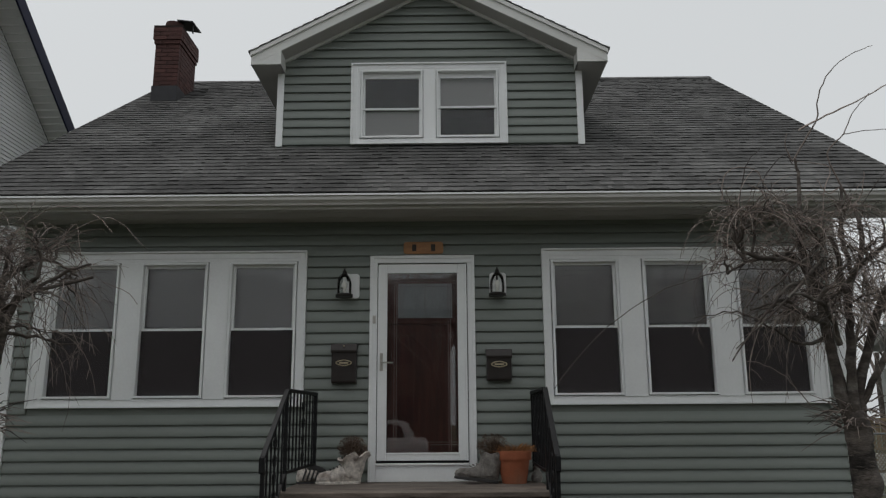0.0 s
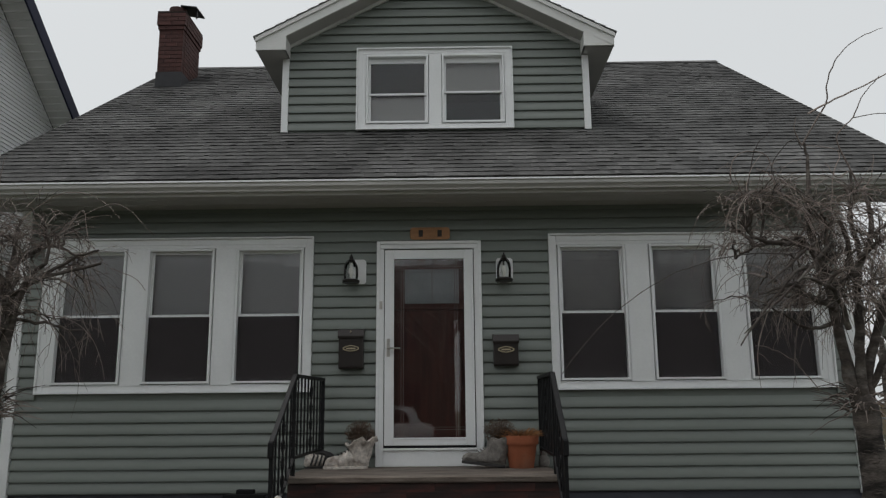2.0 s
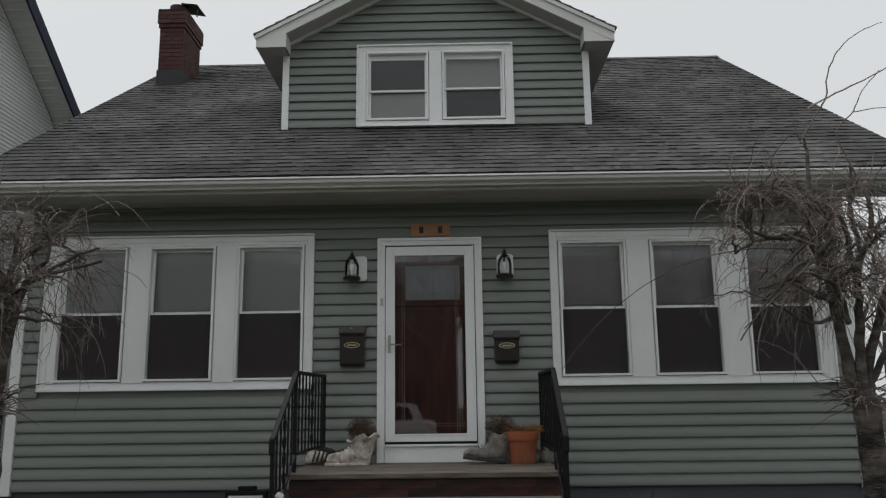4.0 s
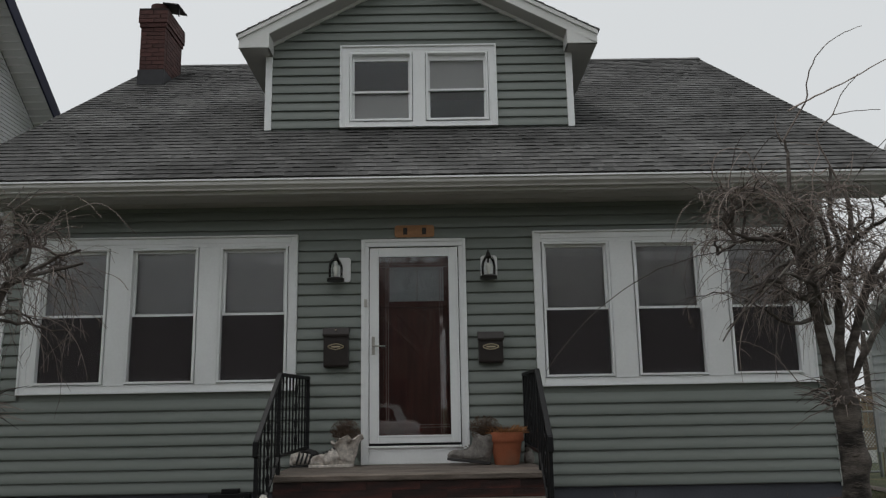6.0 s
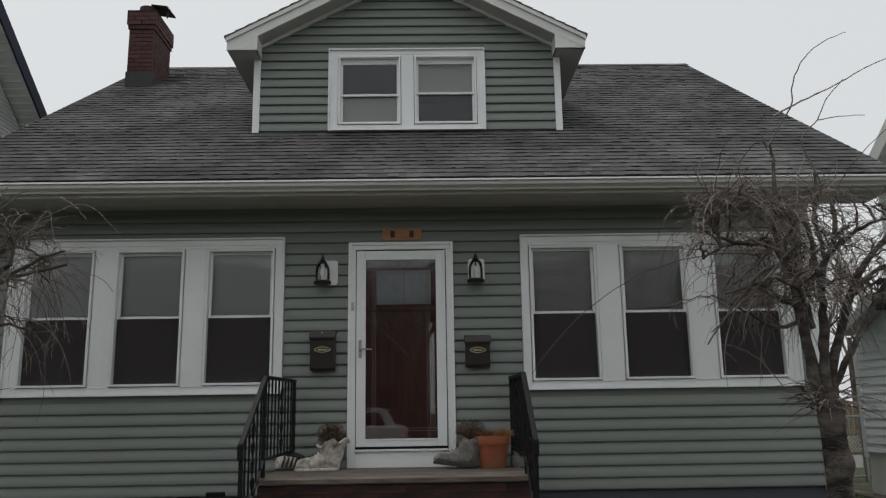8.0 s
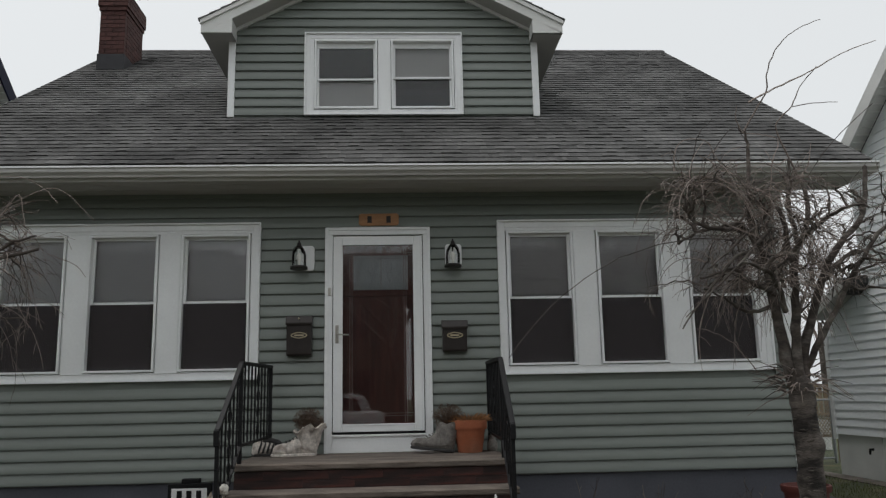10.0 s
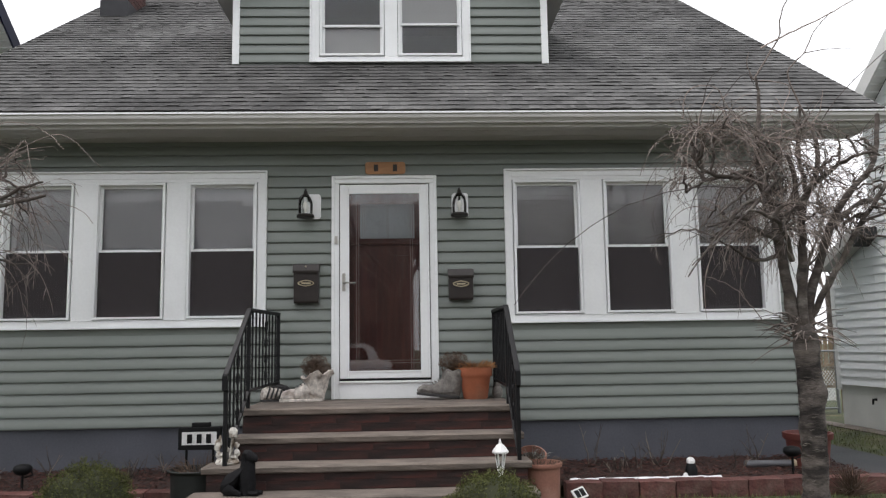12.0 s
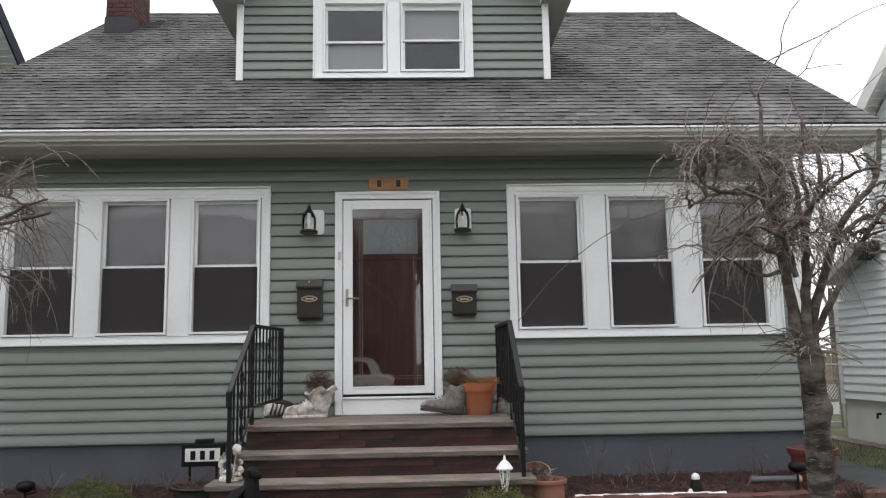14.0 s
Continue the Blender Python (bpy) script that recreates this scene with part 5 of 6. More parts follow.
f = [(i * 3 + k, i * 3 + 3 + k, i * 3 + 4 + k, i * 3 + 1 + k) for i in range(24) for k in (0, 1)]
tagged(part("snow_patch", snow.add(v, f), SNOW, smooth=True), "thin strip of old snow behind the blocks", "snow", kind="structure")

# dead stems in the bed
STRAW_PALE = material("bleached_dead_stem", (.2, .17, .14), .9, var=.3, bump=0)


def dead_stems(label, at, n, h, seed):
    rng = random.Random(seed)
    t = thing("dead_plant", at, label, "plant", "dead plants in the bed")
    for i in range(n):
        g = Geo()
        a = rng.uniform(0, 2 * math.pi)
        p = Vector((rng.uniform(-.06, .06), rng.uniform(-.04, .04), -.02))
        q, way = [p.copy()], Vector((math.cos(a) * .35, math.sin(a) * .3, 1)).normalized()
        for k in range(6):
            way = (way + Vector((rng.uniform(-.25, .25), rng.uniform(-.25, .25), rng.uniform(-.12, .08)))).normalized()
            p = p + way * h * rng.uniform(.1, .22)
            q.append(p.copy())
        g.tube(q, taper(q, .009 if i % 2 else .006, .002, rng, .15), 5)
        for k in (2, 4):
            g.tube([q[k], q[k] + Vector((rng.uniform(-.06, .06), rng.uniform(-.05, .05), rng.uniform(0, .07)))], [.003, .0015], 3)
        part("stem", g, BARK if i % 3 < 2 else STRAW_PALE, t)
    return t


for x, y, n, h, sd in ((1.95, -.3, 3, .42, 1), (2.35, -.45, 4, .26, 2), (2.62, -.35, 7, .36, 3), (3.55, -.4, 4, .38, 4), (3.25, -.6, 3, .22, 5), (2.15, -.6, 9, .16, 6), (-3.1, -.3, 4, .3, 7), (-2.75, -.25, 5, .28, 8), (-2.3, -.4, 8, .24, 9), (-2.05, -.3, 4, .25, 10), (-3.6, -.35, 6, .14, 12)):
    dead_stems("dead brown stems in the mulch bed", (x, y, .09), n, h, sd)

PLASTIC_BLACK = material("black_plastic", (.006, .0065, .007), .55, bump=.05, spec=.2)
PLASTIC_WHITE = material("white_plastic", (.7, .7, .69), .4, bump=.03)
# small dark spotlights
for x, y, zz in ((-3.12, -.85, .1), (3.68, -.85, .12)):
    sp = thing("garden_spotlight", (x, y, zz), "small black garden spotlight on a stake", "garden light", "garden spotlights")
    part("stake", Geo().tube([(0, 0, -.12), (0, 0, .12)], .012, 8), PLASTIC_BLACK, sp)
    part("head", Geo().lathe([(.03, .1), (.06, .115), (.078, .14), (.076, .165), (.06, .185), (.02, .195)], 16), PLASTIC_BLACK, sp, smooth=True)
    part("bracket", Geo().tube([(.07, 0, .15), (.09, 0, .1), (.02, 0, .08)], .008, 6), PLASTIC_BLACK, sp)
# penguin-shaped garden figure: plain shapes
fig = part("garden_figure", Geo().lathe([(.05, 0), (.062, .02), (.066, .08), (.05, .14), (.035, .16)], 16), PLASTIC_BLACK, smooth=True, at=Matrix.Translation((2.72, -.95, .07)) @ Matrix.Scale(.82, 4))
tagged(fig, "small black and white garden figure on the mulch", "garden ornament")
cap = part("figure_cap", Geo().lathe([(.052, 0), (.056, .02), (.05, .05), (.03, .07), (.006, .078)], 16), PLASTIC_WHITE, fig, smooth=True, at=Matrix.Translation((-.004, -.004, .155)) @ Matrix.Scale(.82, 4))
part("figure_foot", Geo().lathe([(.03, 0), (.034, .02), (.02, .05), (.004, .06)], 12), PLASTIC_WHITE, fig, smooth=True, at=(-.07, -.02, 0))
pipe = thing("drain_pipe", (3.58, -.62, .13), "short grey drain pipe lying on the mulch", "pipe")
part("tube", Geo().tube([(-.24, 0, 0), (.2, .02, -.005)], .034, 14), material("dull_zinc_pipe", (.13, .13, .14), .5, metal=.5, var=.2), pipe, smooth=True)
part("end_cap", Geo().tube([(.2, .02, -.005), (.24, .02, -.005)], .039, 14), material("tan_plastic", (.4, .33, .22), .6), pipe, "tan plastic end", smooth=True)

flower_pot("round terracotta pot with dead stems beside the steps", (1.31, -1.42, -.03), .178, .33, FADED, (DRY, 90, .14, "dead stems"), rim=.035, foot=.84)
flower_pot("terracotta pot tilted against the steps with grey leaves", (1.3, -1.02, .1), .14, .25, FADED, (material("silver_leaves", (.35, .36, .33), .8, island=.2), 60, .09, "silver dry leaves"), tilt=(28, -8))
RED_PLASTIC = material("dull_red_plastic", (.115, .03, .023), .6, var=.2, scale=4, bump=.1)
flower_pot("tall dull red plastic pot behind the tree", (3.98, -.55, -.02), .22, .42, RED_PLASTIC, None, rim=.06)

# solar house sign with plain bars for its figures
sign = thing("solar_house_sign", (-1.66, -.62, .0), "black solar house sign with lit white panel", "sign")
part("frame", Geo().box(-.19, .19, -.03, .03, .36, .56), PLASTIC_BLACK, sign, bevel=.006)
part("solar_top", Geo().box(-.075, .085, -.02, .05, .56, .60), PLASTIC_BLACK, sign, bevel=.006)
part("face", Geo().box(-.155, .155, -.034, -.03, .405, .52), PLASTIC_WHITE, sign, "white sign face")
for dx in (-.085, 0, .085):
    part("figure_bar", Geo().box(dx - .022, dx + .022, -.038, -.034, .42, .5), PLASTIC_BLACK, sign)
for dx in (-.12, .12):
    part("stake", Geo().tube([(dx, 0, -.05), (dx, 0, .37)], .012, 8), PLASTIC_BLACK, sign)
# black planter before it
BLACK_POT = material("black_resin_planter", (.012, .014, .013), .6, bump=.15)
planter = flower_pot("black resin planter with dry stems", (-1.52, -1.22, -.03), .24, .31, BLACK_POT, (DRY, 110, .2, "dry stems"), rim=.02, foot=.85)

# statues beside the steps: plain one-piece shapes
g = Geo()
g.lathe([(.1, 0), (.108, .015), (.1, .035), (.07, .05), (.05, .06)], 18, (0, 0, 0), (1, .8))
blob_path(g, [((.03, 0, .05), .055, .03, 0), ((.03, 0, .1), .06, .06, .3), ((.035, 0, .16), .055, .05, .3), ((.045, 0, .21), .045, .035, .2), ((.05, 0, .235), .02, .015, 0)], 14)
g.lathe([(.01, .225), (.034, .24), (.042, .27), (.04, .295), (.024, .318), (.004, .326)], 14, (.05, -.005, 0))
for dx, dz, w, h in ((-.07, .08, .03, .045), (-.085, .16, .028, .06), (-.06, .21, .022, .05), (.085, .17, .026, .03), (.09, .1, .03, .04), (.0, .13, .03, .03), (-.02, .08, .035, .03), (.06, .06, .04, .025), (-.05, .045, .04, .025)):
    g.lathe([(.004, -h), (w * .8, -h * .5), (w, 0), (w * .75, h * .6), (.004, h)], 10, (dx, -.02, dz), (1, .8))
g.v = [tuple(Vector(p) + noise.noise_vector(Vector(p) * 34) * .012) for p in g.v]
CERAMIC = material("chipped_white_ceramic", (.56, .54, .49), .5, var=.3, scale=22, bump=.6, stain=(.2, .16, .12), patch=(.48, .6))
tagged(part("cherub_statue", g, CERAMIC, smooth=True, at=Matrix.Translation((-1.2, -1.55, .352)) @ Matrix.Scale(.88, 4)), "white ceramic cherub statue on the brick step", "statue")
g = Geo()
blob_path(g, [((-.15, 0, .05), .025, .025, 0), ((-.135, 0, .07), .065, .06, 0), ((-.09, 0, .085), .08, .083, 0), ((-.04, 0, .115), .076, .088, .2), ((.005, 0, .155), .066, .082, .4), ((.04, 0, .2), .056, .07, .5), ((.062, 0, .245), .044, .05, .5), ((.07, 0, .285), .04, .035, .3)], 16)
g.lathe([(.055, 0), (.06, .08), (.066, .16), (.055, .23), (.046, .29)], 14, (.06, 0, 0))
for sgn in (-1, 1):
    blob_path(g, [((-.12, sgn * .05, .03), .02, .02, 0), ((-.07, sgn * .06, .055), .032, .05, 0), ((-.02, sgn * .06, .03), .024, .028, 0), ((.03, sgn * .06, .016), .018, .016, 0)], 10)
blob_path(g, [((.015, 0, .29), .03, .03, 0), ((.035, 0, .3), .05, .048, 0), ((.075, 0, .3), .056, .052, 0), ((.11, 0, .288), .04, .036, 0), ((.14, 0, .28), .024, .022, 0), ((.148, 0, .28), .01, .01, 0)], 14)
for sgn in (-1, 1):
    blob_path(g, [((.05, sgn * .045, .335), .008, .01, 0), ((.055, sgn * .055, .31), .012, .028, 0), ((.06, sgn * .058, .28), .008, .018, 0)], 8)
    g.tube([(.09, sgn * .035, .02), (.17, sgn * .035, .018)], [.026, .018], 8)
    g.tube([(.1, sgn * .036, .015), (.085, sgn * .036, .1), (.05, sgn * .04, .19)], [.019, .022, .03], 8)
g.v = [tuple(Vector(p) + noise.noise_vector(Vector(p) * 24) * .009 + noise.noise_vector(Vector(p) * 70) * .004) for p in g.v]
DOG_BLACK = material("matt_black_resin", (.007, .007, .008), .8, var=.4, scale=20, bump=.6, spec=.2)
tagged(part("dog_statue", g, DOG_BLACK, smooth=True, at=pose(-1.03, -1.86, .165, 0, 0, -12) @ Matrix.Scale(.95, 4)), "black dog statue on the lower step", "statue")
# white ornamental lantern among the bush
lan = thing("garden_lantern", (.945, -1.8, -.04), "white ornamental garden lantern on a post", "garden light")
part("post", Geo().lathe([(.035, 0), (.03, .02), (.026, .3), (.034, .31), (.03, .33)], 12), PLASTIC_WHITE, lan, smooth=True)
part("pane_cone", Geo().lathe([(.03, .33), (.045, .43), (.04, .43)], 8), LAMP_GLASS, lan, "frosted lantern panes")
for k in range(6):
    a = k * math.pi / 3
    part("rib", Geo().tube([(.03 * math.cos(a), .03 * math.sin(a), .325), (.05 * math.cos(a), .05 * math.sin(a), .435)], .005, 5), PLASTIC_WHITE, lan)
part("roof", Geo().lathe([(.075, .425), (.078, .435), (.04, .475), (.014, .49), (.012, .505), (.004, .525)], 8), PLASTIC_WHITE, lan)
lan.matrix_basis = lan.matrix_basis @ Matrix.Diagonal((.84, .84, 1.1, 1))
part("finial_ball", Geo().lathe([(.004, .2), (.026, .215), (.03, .235), (.02, .255), (.004, .262)], 10, (-.055, -.02, 0)), PLASTIC_WHITE, lan, smooth=True)

# a small toppled white light
tl = new("toppled_light")
tl.matrix_basis = pose(1.62, -1.45, .045, 52, -14, 24) @ Matrix.Scale(.8, 4)
tagged(tl, "small toppled white solar light on the grass", "garden light")
part("tray", box(-.075, .075, -.06, .06, -.01, .015), PLASTIC_WHITE, tl, bevel=.006)
for lx in (-.03, .03):
    part("solar_cell", box(lx - .025, lx + .025, -.04, .04, .015, .019), PLASTIC_BLACK, tl, "dark solar cell")
part("stem", Geo().tube([(0, 0, -.01), (0, 0, -.1)], .012, 8), PLASTIC_WHITE, tl)
w2 = thing("white_scrap", (-1.98, -1.42, -.04), "crumpled white plastic ornament on the grass", "ornament")
part("scrap", blob_path(Geo(), [((-.06, 0, .03), .02, .02, 0), ((-.02, 0, .06), .04, .05, .3), ((.03, 0, .08), .045, .045, .2), ((.06, 0, .1), .02, .03, 0)], 9), PLASTIC_WHITE, w2)

# ---- evergreen bushes: a core of short stems under many small sprays ----
LEAF = material("evergreen_sprays", (.072, .08, .024), .85, var=.3, island=.6, bump=0, spec=.3)
LEAF_CORE = material("inner_bush_leaves", (.025, .028, .011), .95, bump=.3)


def bush(label, at, r, h, seed):
    rng = random.Random(seed)
    b = thing("evergreen_bush", at, label, "bush", "globe evergreens before the bed")
    g = Geo()
    for i in range(30):
        a = rng.uniform(0, 2 * math.pi)
        d = Vector((math.cos(a) * rng.random() * r * .8, math.sin(a) * rng.random() * r * .8, h * rng.uniform(.5, .85)))
        g.tube([(0, 0, -.03), d * .5, d], [.012, .008, .003], 5)
    part("stems", g, DRY, b)
    part("core", Geo().lathe([(r * .5, 0), (r * .78, h * .2), (r * .82, h * .45), (r * .6, h * .75), (r * .2, h * .88)], 18), LEAF_CORE, b, smooth=True)
    g = Geo()
    for i in range(17000):
        a, u = rng.uniform(0, 2 * math.pi), rng.random()
        el = math.asin(u)
        lump = 1 + .2 * noise.noise((math.cos(a) * 3.2, math.sin(a) * 3.2, u * 4 + seed)) + .09 * noise.noise((math.cos(a) * 7, math.sin(a) * 7, u * 8))
        k = rng.uniform(.78, 1.03) * lump
        n = Vector((math.cos(a) * math.cos(el), math.sin(a) * math.cos(el), u))
        p = Vector((n.x * r * k, n.y * r * k, .04 + n.z * (h - .04) * k))
        d = (n * .45 + Vector((rng.uniform(-1, 1), rng.uniform(-1, 1), rng.uniform(-.3, .9)))).normalized() * rng.uniform(.008, .019)
        e = d.orthogonal().normalized() * rng.uniform(.0025, .005)
        e.rotate(Matrix.Rotation(rng.uniform(0, 6.3), 3, d.normalized()))
        g.add([p - d * .4, p + d * .3 - e, p + d, p + d * .3 + e], [(0, 1, 2, 3)])
    part("foliage", g, LEAF, b, "dense scale-leaved yellow-green sprays")
    return b


bush("rounded yellow-green evergreen bush before the edging", (-2.2, -1.8, -.04), .37, .45, 5)
bush("rounded yellow-green evergreen bush beside the steps", (.84, -2.3, -.04), .36, .4, 9)
dry = thing("dry_shrub", (3.93, -1.35, -.04), "dead brown twiggy shrub beside the tree", "bush")
rng = random.Random(31)
g = Geo()
for i in range(260):
    a, el = rng.uniform(0, 2 * math.pi), rng.uniform(.2, 1.5)
    d = Vector((math.cos(a) * math.cos(el), math.sin(a) * math.cos(el), math.sin(el))) * rng.uniform(.12, .27)
    g.tube([(rng.uniform(-.05, .05), rng.uniform(-.05, .05), 0), d * .6 + Vector((rng.uniform(-.03, .03), 0, 0)), d + Vector((rng.uniform(-.04, .04), rng.uniform(-.04, .04), 0))], [.004, .003, .0015], 3)
part("twig_tangle", g, DRY, dry)

# ---- grass near the bed ----
rng = random.Random(77)
g = Geo()
for i in range(16000):
    if i % 4 == 0:
        x, y = rng.uniform(5.47, 6.7), rng.uniform(-.5, 6.0)
    else:
        x, y = rng.uniform(-4.6, 4.7), rng.uniform(-2.6, -1.29)
        if -1.42 < x < 1.2:
            continue
    h, a = rng.uniform(.025, .06), rng.uniform(0, 2 * math.pi)
    lean = Vector((math.cos(a), math.sin(a), 0)) * h * rng.uniform(.1, .8)
    w = Vector((-math.sin(a), math.cos(a), 0)) * .0035
    p = Vector((x, y, -.042))
    g.add([p - w, p + w, p + lean + Vector((0, 0, h))], [(0, 1, 2)])
GRASS = material("winter_grass_blades", (.095, .11, .035), .85, var=.2, island=.5, bump=0)
tagged(part("grass", g, GRASS), "short damp winter grass", "grass", kind="stuff")

# ---- clapboards of the front wall and dormer ----
def board_mesh(length, exposure=.1135, proud=.03, rake=0.0):
    """One lapped board; rake: how far its ends lean in towards the top."""
    g = Geo()
    prof = [(0.001, .011), (-proud + .004, .011), (-proud, .014), (-proud, .034), (-proud + .0015, .046), (-proud + .005, .06), (-.009, exposure - .004), (-.008, exposure), (.001, exposure)]
    n = len(prof)
    v = [(rake * z, y, z) for y, z in prof] + [(length - rake * z, y, z) for y, z in prof]
    g.add(v, [tuple(range(n)), tuple(range(2 * n - 1, n - 1, -1))] + [(i, i + n, (i + 1) % n + n, (i + 1) % n) for i in range(n)])
    return g


def lay_boards(host, x0, x1, z0, z1, y, blocks, exposure=.1135, edge=None):
    cache = {}
    z = z0
    while z < z1 - .02:
        spans = [(x0, x1)]
        if edge:
            spans = [edge(z)]
        for bx0, bx1, bz0, bz1 in blocks:
            if bz0 < z + exposure - .005 and z + .012 < bz1:
                spans = [p for a, b in spans for p in ((a, min(b, bx0)), (max(a, bx1), b)) if p[1] - p[0] > .03]
        for a, b in spans:
            h = min(exposure, z1 - z)
            lean = 1 / D_SLOPE if edge and edge(z + h)[1] < b - .02 and b > 1.0 - 2 * (z > 6) and not any(k[2] < z + h and z < k[3] for k in blocks) else 0.0
            key = (round(b - a, 3), round(h, 3), lean)
            if key not in cache:
                cache[key] = board_mesh(b - a, h, rake=lean).mesh("clapboard")
            part("clapboard", cache[key], SIDING, host, at=(a, y, z))
        z += exposure


FRONT_BLOCKS = [(WIN_L[0], WIN_L[1], WIN_Z0, WIN_Z1), (WIN_R[0], WIN_R[1], WIN_Z0, WIN_Z1), (-DOOR_X - .012, DOOR_X + .012, PORCH_Z, DOOR_Z1 + .012)]
lay_boards(wall_front, WALL_L + .1, WALL_R - .1, .5, 3.33, 0.0, FRONT_BLOCKS)


def dormer_span(z):
    half = min(1.83, max(.05, (D_APEX - .19 - z) / D_SLOPE))
    return (max(DX0 + .08, DC - half), min(DX1 - .08, DC + half))


lay_boards(dormer, 0, 0, 4.552, D_APEX - .26, DY, [DW], exposure=.1118, edge=dormer_span)

# ---- chimney ----
chimney = thing("chimney", label="dark red brick chimney on the roof ridge", category="chimney")
CX0, CX1, CY0, CY1 = -4.39, -4.0, 3.62, 4.42
part("core", box(CX0 + .012, CX1 - .012, CY0 + .012, CY1 - .012, 5.9, 7.56), MORTAR, chimney)
part("flashing", box(CX0 - .012, CX1 + .012, CY0 - .012, CY1 + .012, 6.0, 6.55), material("dull_lead_flashing", (.035, .035, .039), .6, metal=.3, var=.2), chimney, "dull grey lead flashing")
brick_face = {}
def brick_piece(lx, ly, h):
    key = (round(lx, 3), round(ly, 3), round(h, 3))
    if key not in brick_face:
        brick_face[key] = box(-lx / 2, lx / 2, -ly / 2, ly / 2, 0, h).mesh("brick")
    return brick_face[key]
zb, row = 6.5, 0
while zb < 7.52:
    out = .035 if zb > 7.33 else (.018 if zb > 7.26 else 0)
    n = 2
    off = (row % 2) * .5
    L = (CX1 - CX0 + 2 * out)
    cuts = sorted({0.0, 1.0, *[(k + off) / n for k in range(n + 1) if 0 < (k + off) / n < 1]})
    for a, b in zip(cuts, cuts[1:]):
        part("brick", brick_piece((b - a) * L - .008, .1, .062), CHIMNEY_BRICK, chimney, at=(CX0 - out + (a + b) / 2 * L, CY0 - out + .05, zb))
    L = (CY1 - CY0 + 2 * out) - .1
    n = 4
    cuts = sorted({0.0, 1.0, *[(k + off) / n for k in range(n + 1) if 0 < (k + off) / n < 1]})
    for a, b in zip(cuts, cuts[1:]):
        part("brick", brick_piece(.1, (b - a) * L - .008, .062), CHIMNEY_BRICK, chimney, at=(CX1 + out - .05, CY0 - out + .1 + (a + b) / 2 * L, zb))
    zb += .07
    row += 1
part("cap", box(CX0 - .03, CX1 + .03, CY0 - .03, CY1 + .03, zb, zb + .03), MORTAR, chimney)
part("flue", Geo().lathe([(.13, 0), (.14, .12), (.14, .16), (.11, .16), (.11, .02)], 14, ((CX0 + CX1) / 2, CY0 + .25, zb + .03)), CHIMNEY_BRICK, chimney, "clay flue liner", smooth=True)
part("flue_cap", Geo().add([(-4.12, 3.75, 7.75), (-3.85, 3.72, 7.70), (-3.83, 4.1, 7.70), (-4.12, 4.1, 7.75), (-4.12, 3.75, 7.77), (-3.85, 3.72, 7.72), (-3.83, 4.1, 7.72), (-4.12, 4.1, 7.77)],
                            [(0, 3, 2, 1), (4, 5, 6, 7), (0, 1, 5, 4), (1, 2, 6, 5), (2, 3, 7, 6), (3, 0, 4, 7)]), IRON, chimney, "tilted dark metal flue cap")
part("cap_leg", box(-3.88, -3.86, 3.8, 3.82, zb, 7.71), IRON, chimney)

# ---- brick risers of the steps ----
row_h = .07
for i, (z, yf, xa, xb) in enumerate(TREADS):
    low = TREADS[i + 1][0] if i < 3 else -.03
    zz, r = low + .004, 0
    while zz + .03 < z - .056:
        h = min(row_h - .003, z - .058 - zz)
        x = xa + .03 - (r % 2) * .1
        rng = random.Random(i * 17 + r)
        while x < xb - .03:
            w = rng.uniform(.3, .62)
            a, b = max(x, xa + .03), min(x + w, xb - .03)
            if b - a > .03:
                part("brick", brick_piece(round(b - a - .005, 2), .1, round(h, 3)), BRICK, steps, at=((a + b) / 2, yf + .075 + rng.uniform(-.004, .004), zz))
            x += w
        # the side face
        for sx in (xa + .075, xb - .075):
            y = yf + .13
            while y < -.1:
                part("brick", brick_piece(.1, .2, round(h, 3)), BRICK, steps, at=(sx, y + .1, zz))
                y += .21
                if i:
                    break
        zz += row_h
        r += 1

# ---- shingles: the courses nearest the eave singly, the rest joined ----
length = math.hypot(RIDGE_Y - EAVE_Y, RIDGE_Z - EAVE_Z)
pitch = math.atan(SLOPE)


def tab(g, x0, x1, s, thick, slant=0.0, wave=0):
    """One shingle tab on the slope, its butt at distance s from the eave and its sides slanting in."""
    def P(x, d, h):
        d += .009 * noise.noise((x * 1.1, wave * 2.7, 0)) + .007 * noise.noise((x * 6, wave * 1.3, 4))
        return (x, EAVE_Y + d * math.cos(pitch) - h * math.sin(pitch), EAVE_Z + d * math.sin(pitch) + h * math.cos(pitch))
    a, b = s - .004, s + COURSE + .012
    v = [P(x0, a + .012, -.006), P(x1, a + .012, -.006), P(x1, b, -.01), P(x0, b, -.01), P(x0 + slant, a, thick), P(x1 - slant, a, thick), P(x1 - slant, b, .001), P(x0 + slant, b, .001)]
    return g.add(v, [(0, 3, 2, 1), (4, 5, 6, 7), (0, 1, 5, 4), (1, 2, 6, 5), (2, 3, 7, 6), (3, 0, 4, 7)])


def free_spans(s):
    """The stretches of a course that the dormer leaves open."""
    y, z = EAVE_Y + s * math.cos(pitch), EAVE_Z + s * math.sin(pitch)
    half = (D_APEX - .1 - z) / D_SLOPE
    if y < DY + .03 or half <= 0:
        return [(ROOF_L - .012, ROOF_R + .012)]
    return [(ROOF_L - .012, max(DX0 + .03, DC - half)), (min(DX1 - .03, DC + half), ROOF_R + .012)]


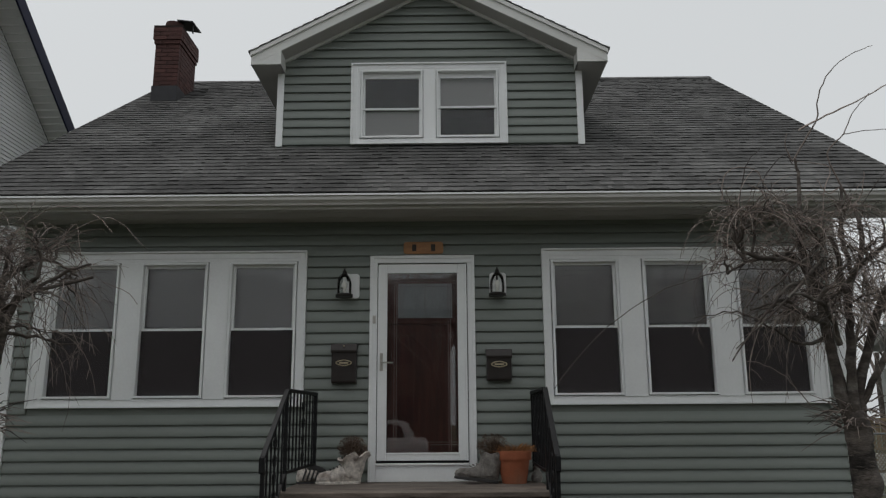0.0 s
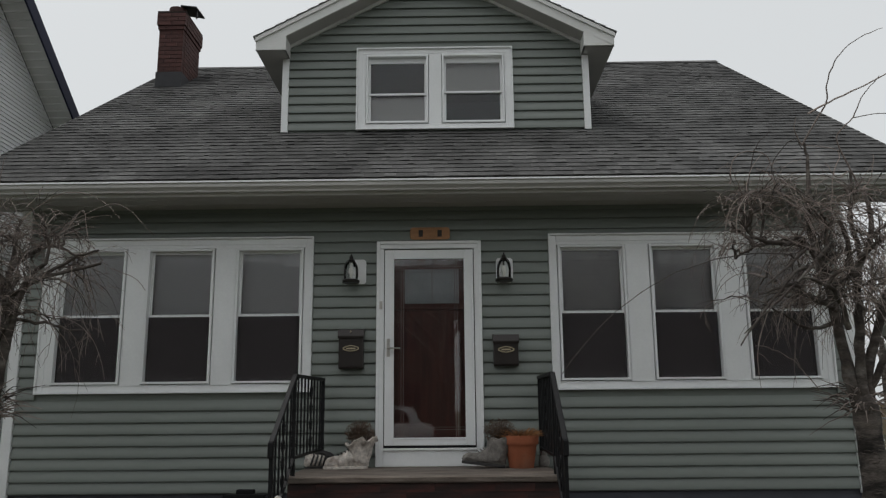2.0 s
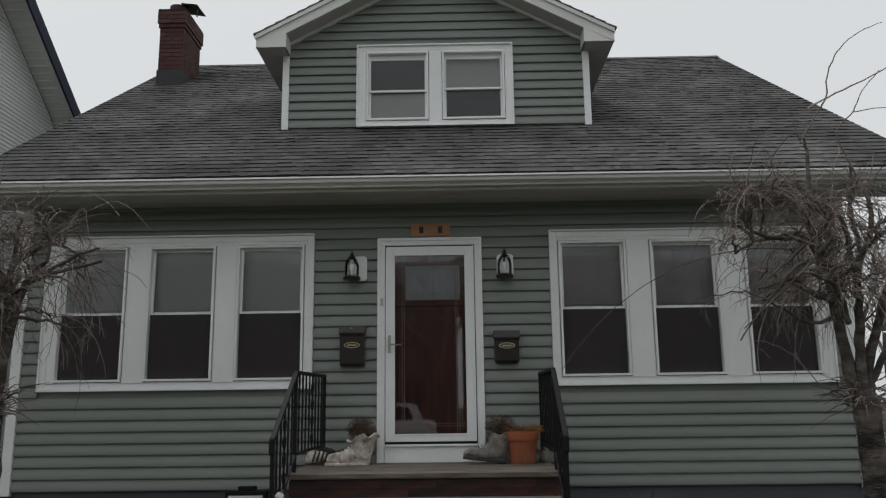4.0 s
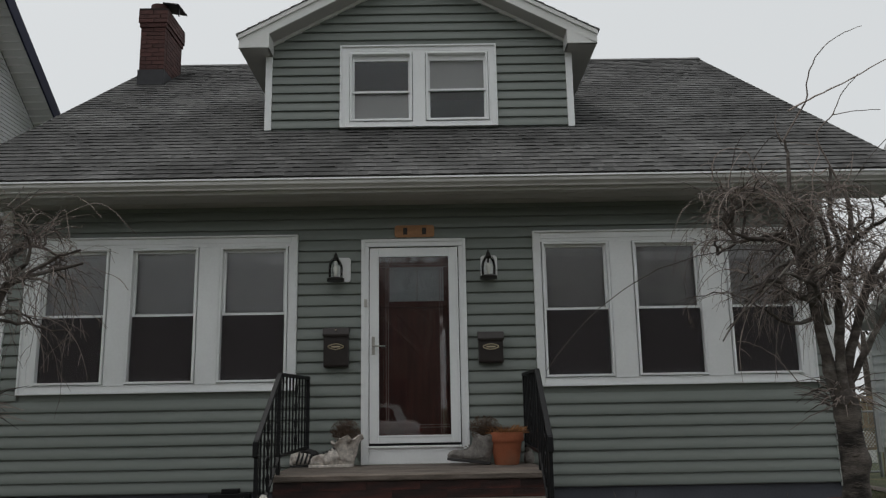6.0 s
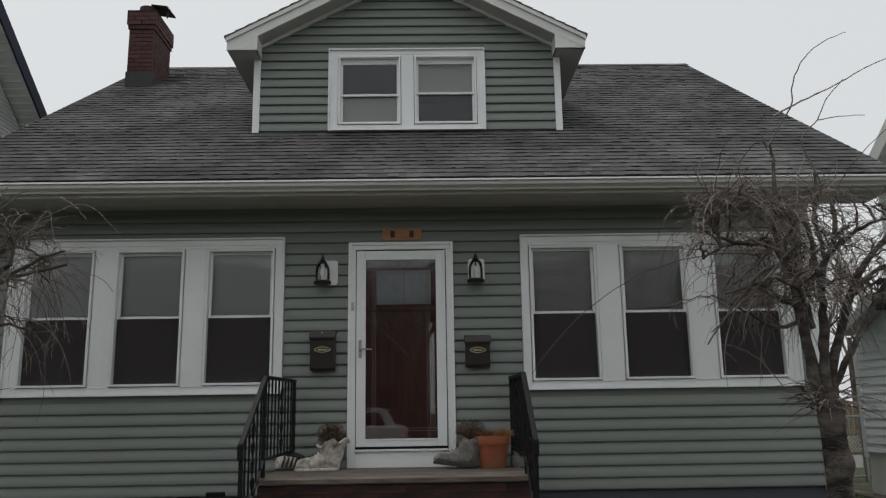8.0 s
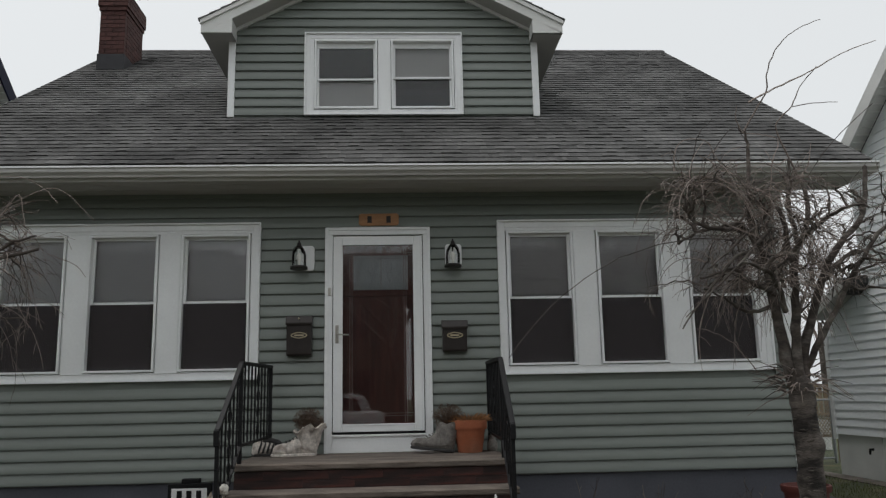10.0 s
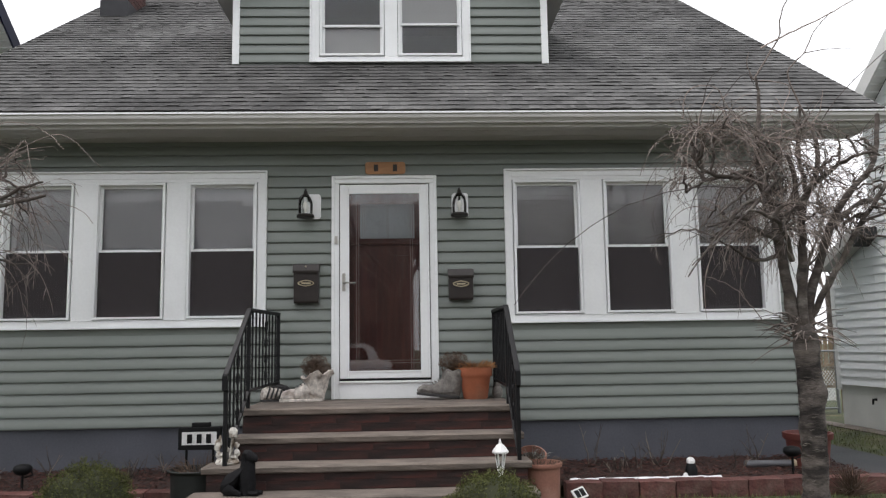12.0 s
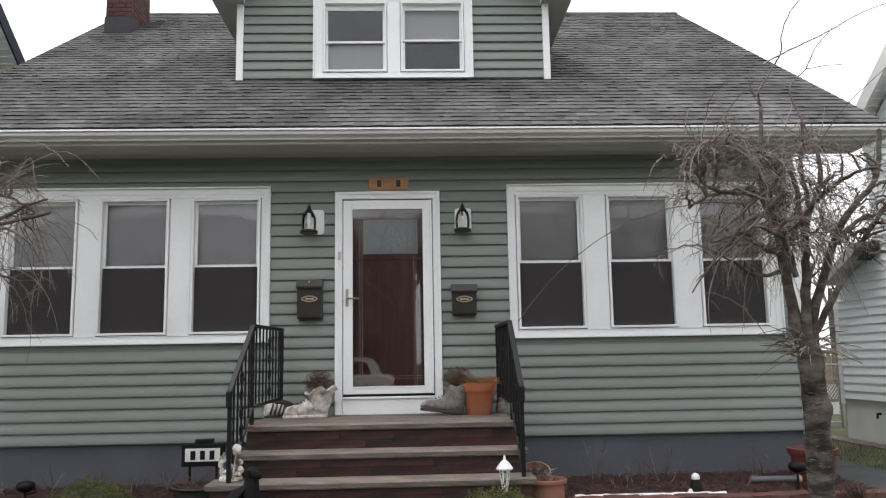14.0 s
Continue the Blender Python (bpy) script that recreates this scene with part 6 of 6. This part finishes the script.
COURSE = .145
rng = random.Random(21)
rest, singles, s, c = Geo(), 0, -.03, 0
while s < length:
    for x_a, x_b in free_spans(s):
        # thin lower layer of metre-long strips
        x = x_a - rng.uniform(0, .8)
        while x < x_b:
            a, b = max(x, x_a), min(x + .98, x_b)
            if b - a > .02:
                n = max(1, round((b - a) / .25))
                for k in range(n):
                    tab(rest, a + (b - a) * k / n, a + (b - a) * (k + 1) / n, s, .0085, wave=c)
            x += .98
        # thicker teeth laminated on it, of uneven width
        x = x_a - rng.uniform(0, .3)
        while x < x_b:
            w, gap = rng.choice((.09, .12, .16, .2, .26)), rng.choice((.03, .06, .1, .15))
            a, b = max(x, x_a), min(x + w, x_b)
            if b - a > .05:
                thick = rng.choice((.011, .0125, .0135, .0155))
                if c < 8 and singles < 290:
                    part("shingle", tab(Geo(), a, b, s, thick, .03, c), SHINGLE, roof)
                    singles += 1
                else:
                    tab(rest, a, b, s, thick, .03, c)
            x += w + gap
    s += COURSE
    c += 1
tagged(part("shingle_courses", rest, SHINGLE, roof), kind="stuff")
# ridge caps and the dormer's own shingle edge
g = Geo()
x = ROOF_L
while x < ROOF_R:
    g.prism([(RIDGE_Y - .14, RIDGE_Z - .07), (RIDGE_Y, RIDGE_Z + .022), (RIDGE_Y + .14, RIDGE_Z - .07), (RIDGE_Y, RIDGE_Z - .02)], x, x + .2, "x")
    x += .205
tagged(part("ridge_caps", g, SHINGLE, roof), kind="stuff")
for sgn in (-1, 1):
    g = Geo()
    d = 0.0
    k = 0
    while d < D_TAIL + .02:
        y = D_FRONT - .03
        while y < D_BACK:
            w = rng.choice((.15, .2, .25, .3))
            xa, xb = DC + sgn * (D_TAIL + .03 - d), DC + sgn * max(0, D_TAIL + .03 - d - COURSE)
            g.add([(xa, y, dormer_z(xa) - .004), (xb, y, dormer_z(xb) - .004), (xb, y + w, dormer_z(xb) - .004), (xa, y + w, dormer_z(xa) - .004),
                   (xa, y, dormer_z(xa) + .016), (xb, y, dormer_z(xb) + .003), (xb, y + w - .004, dormer_z(xb) + .003), (xa, y + w - .004, dormer_z(xa) + .016)],
                  [(0, 3, 2, 1), (4, 5, 6, 7), (0, 1, 5, 4), (1, 2, 6, 5), (2, 3, 7, 6), (3, 0, 4, 7)])
            y += w
        d += COURSE * .88
        k += 1
    tagged(part("shingles", g, SHINGLE, dormer), kind="stuff")
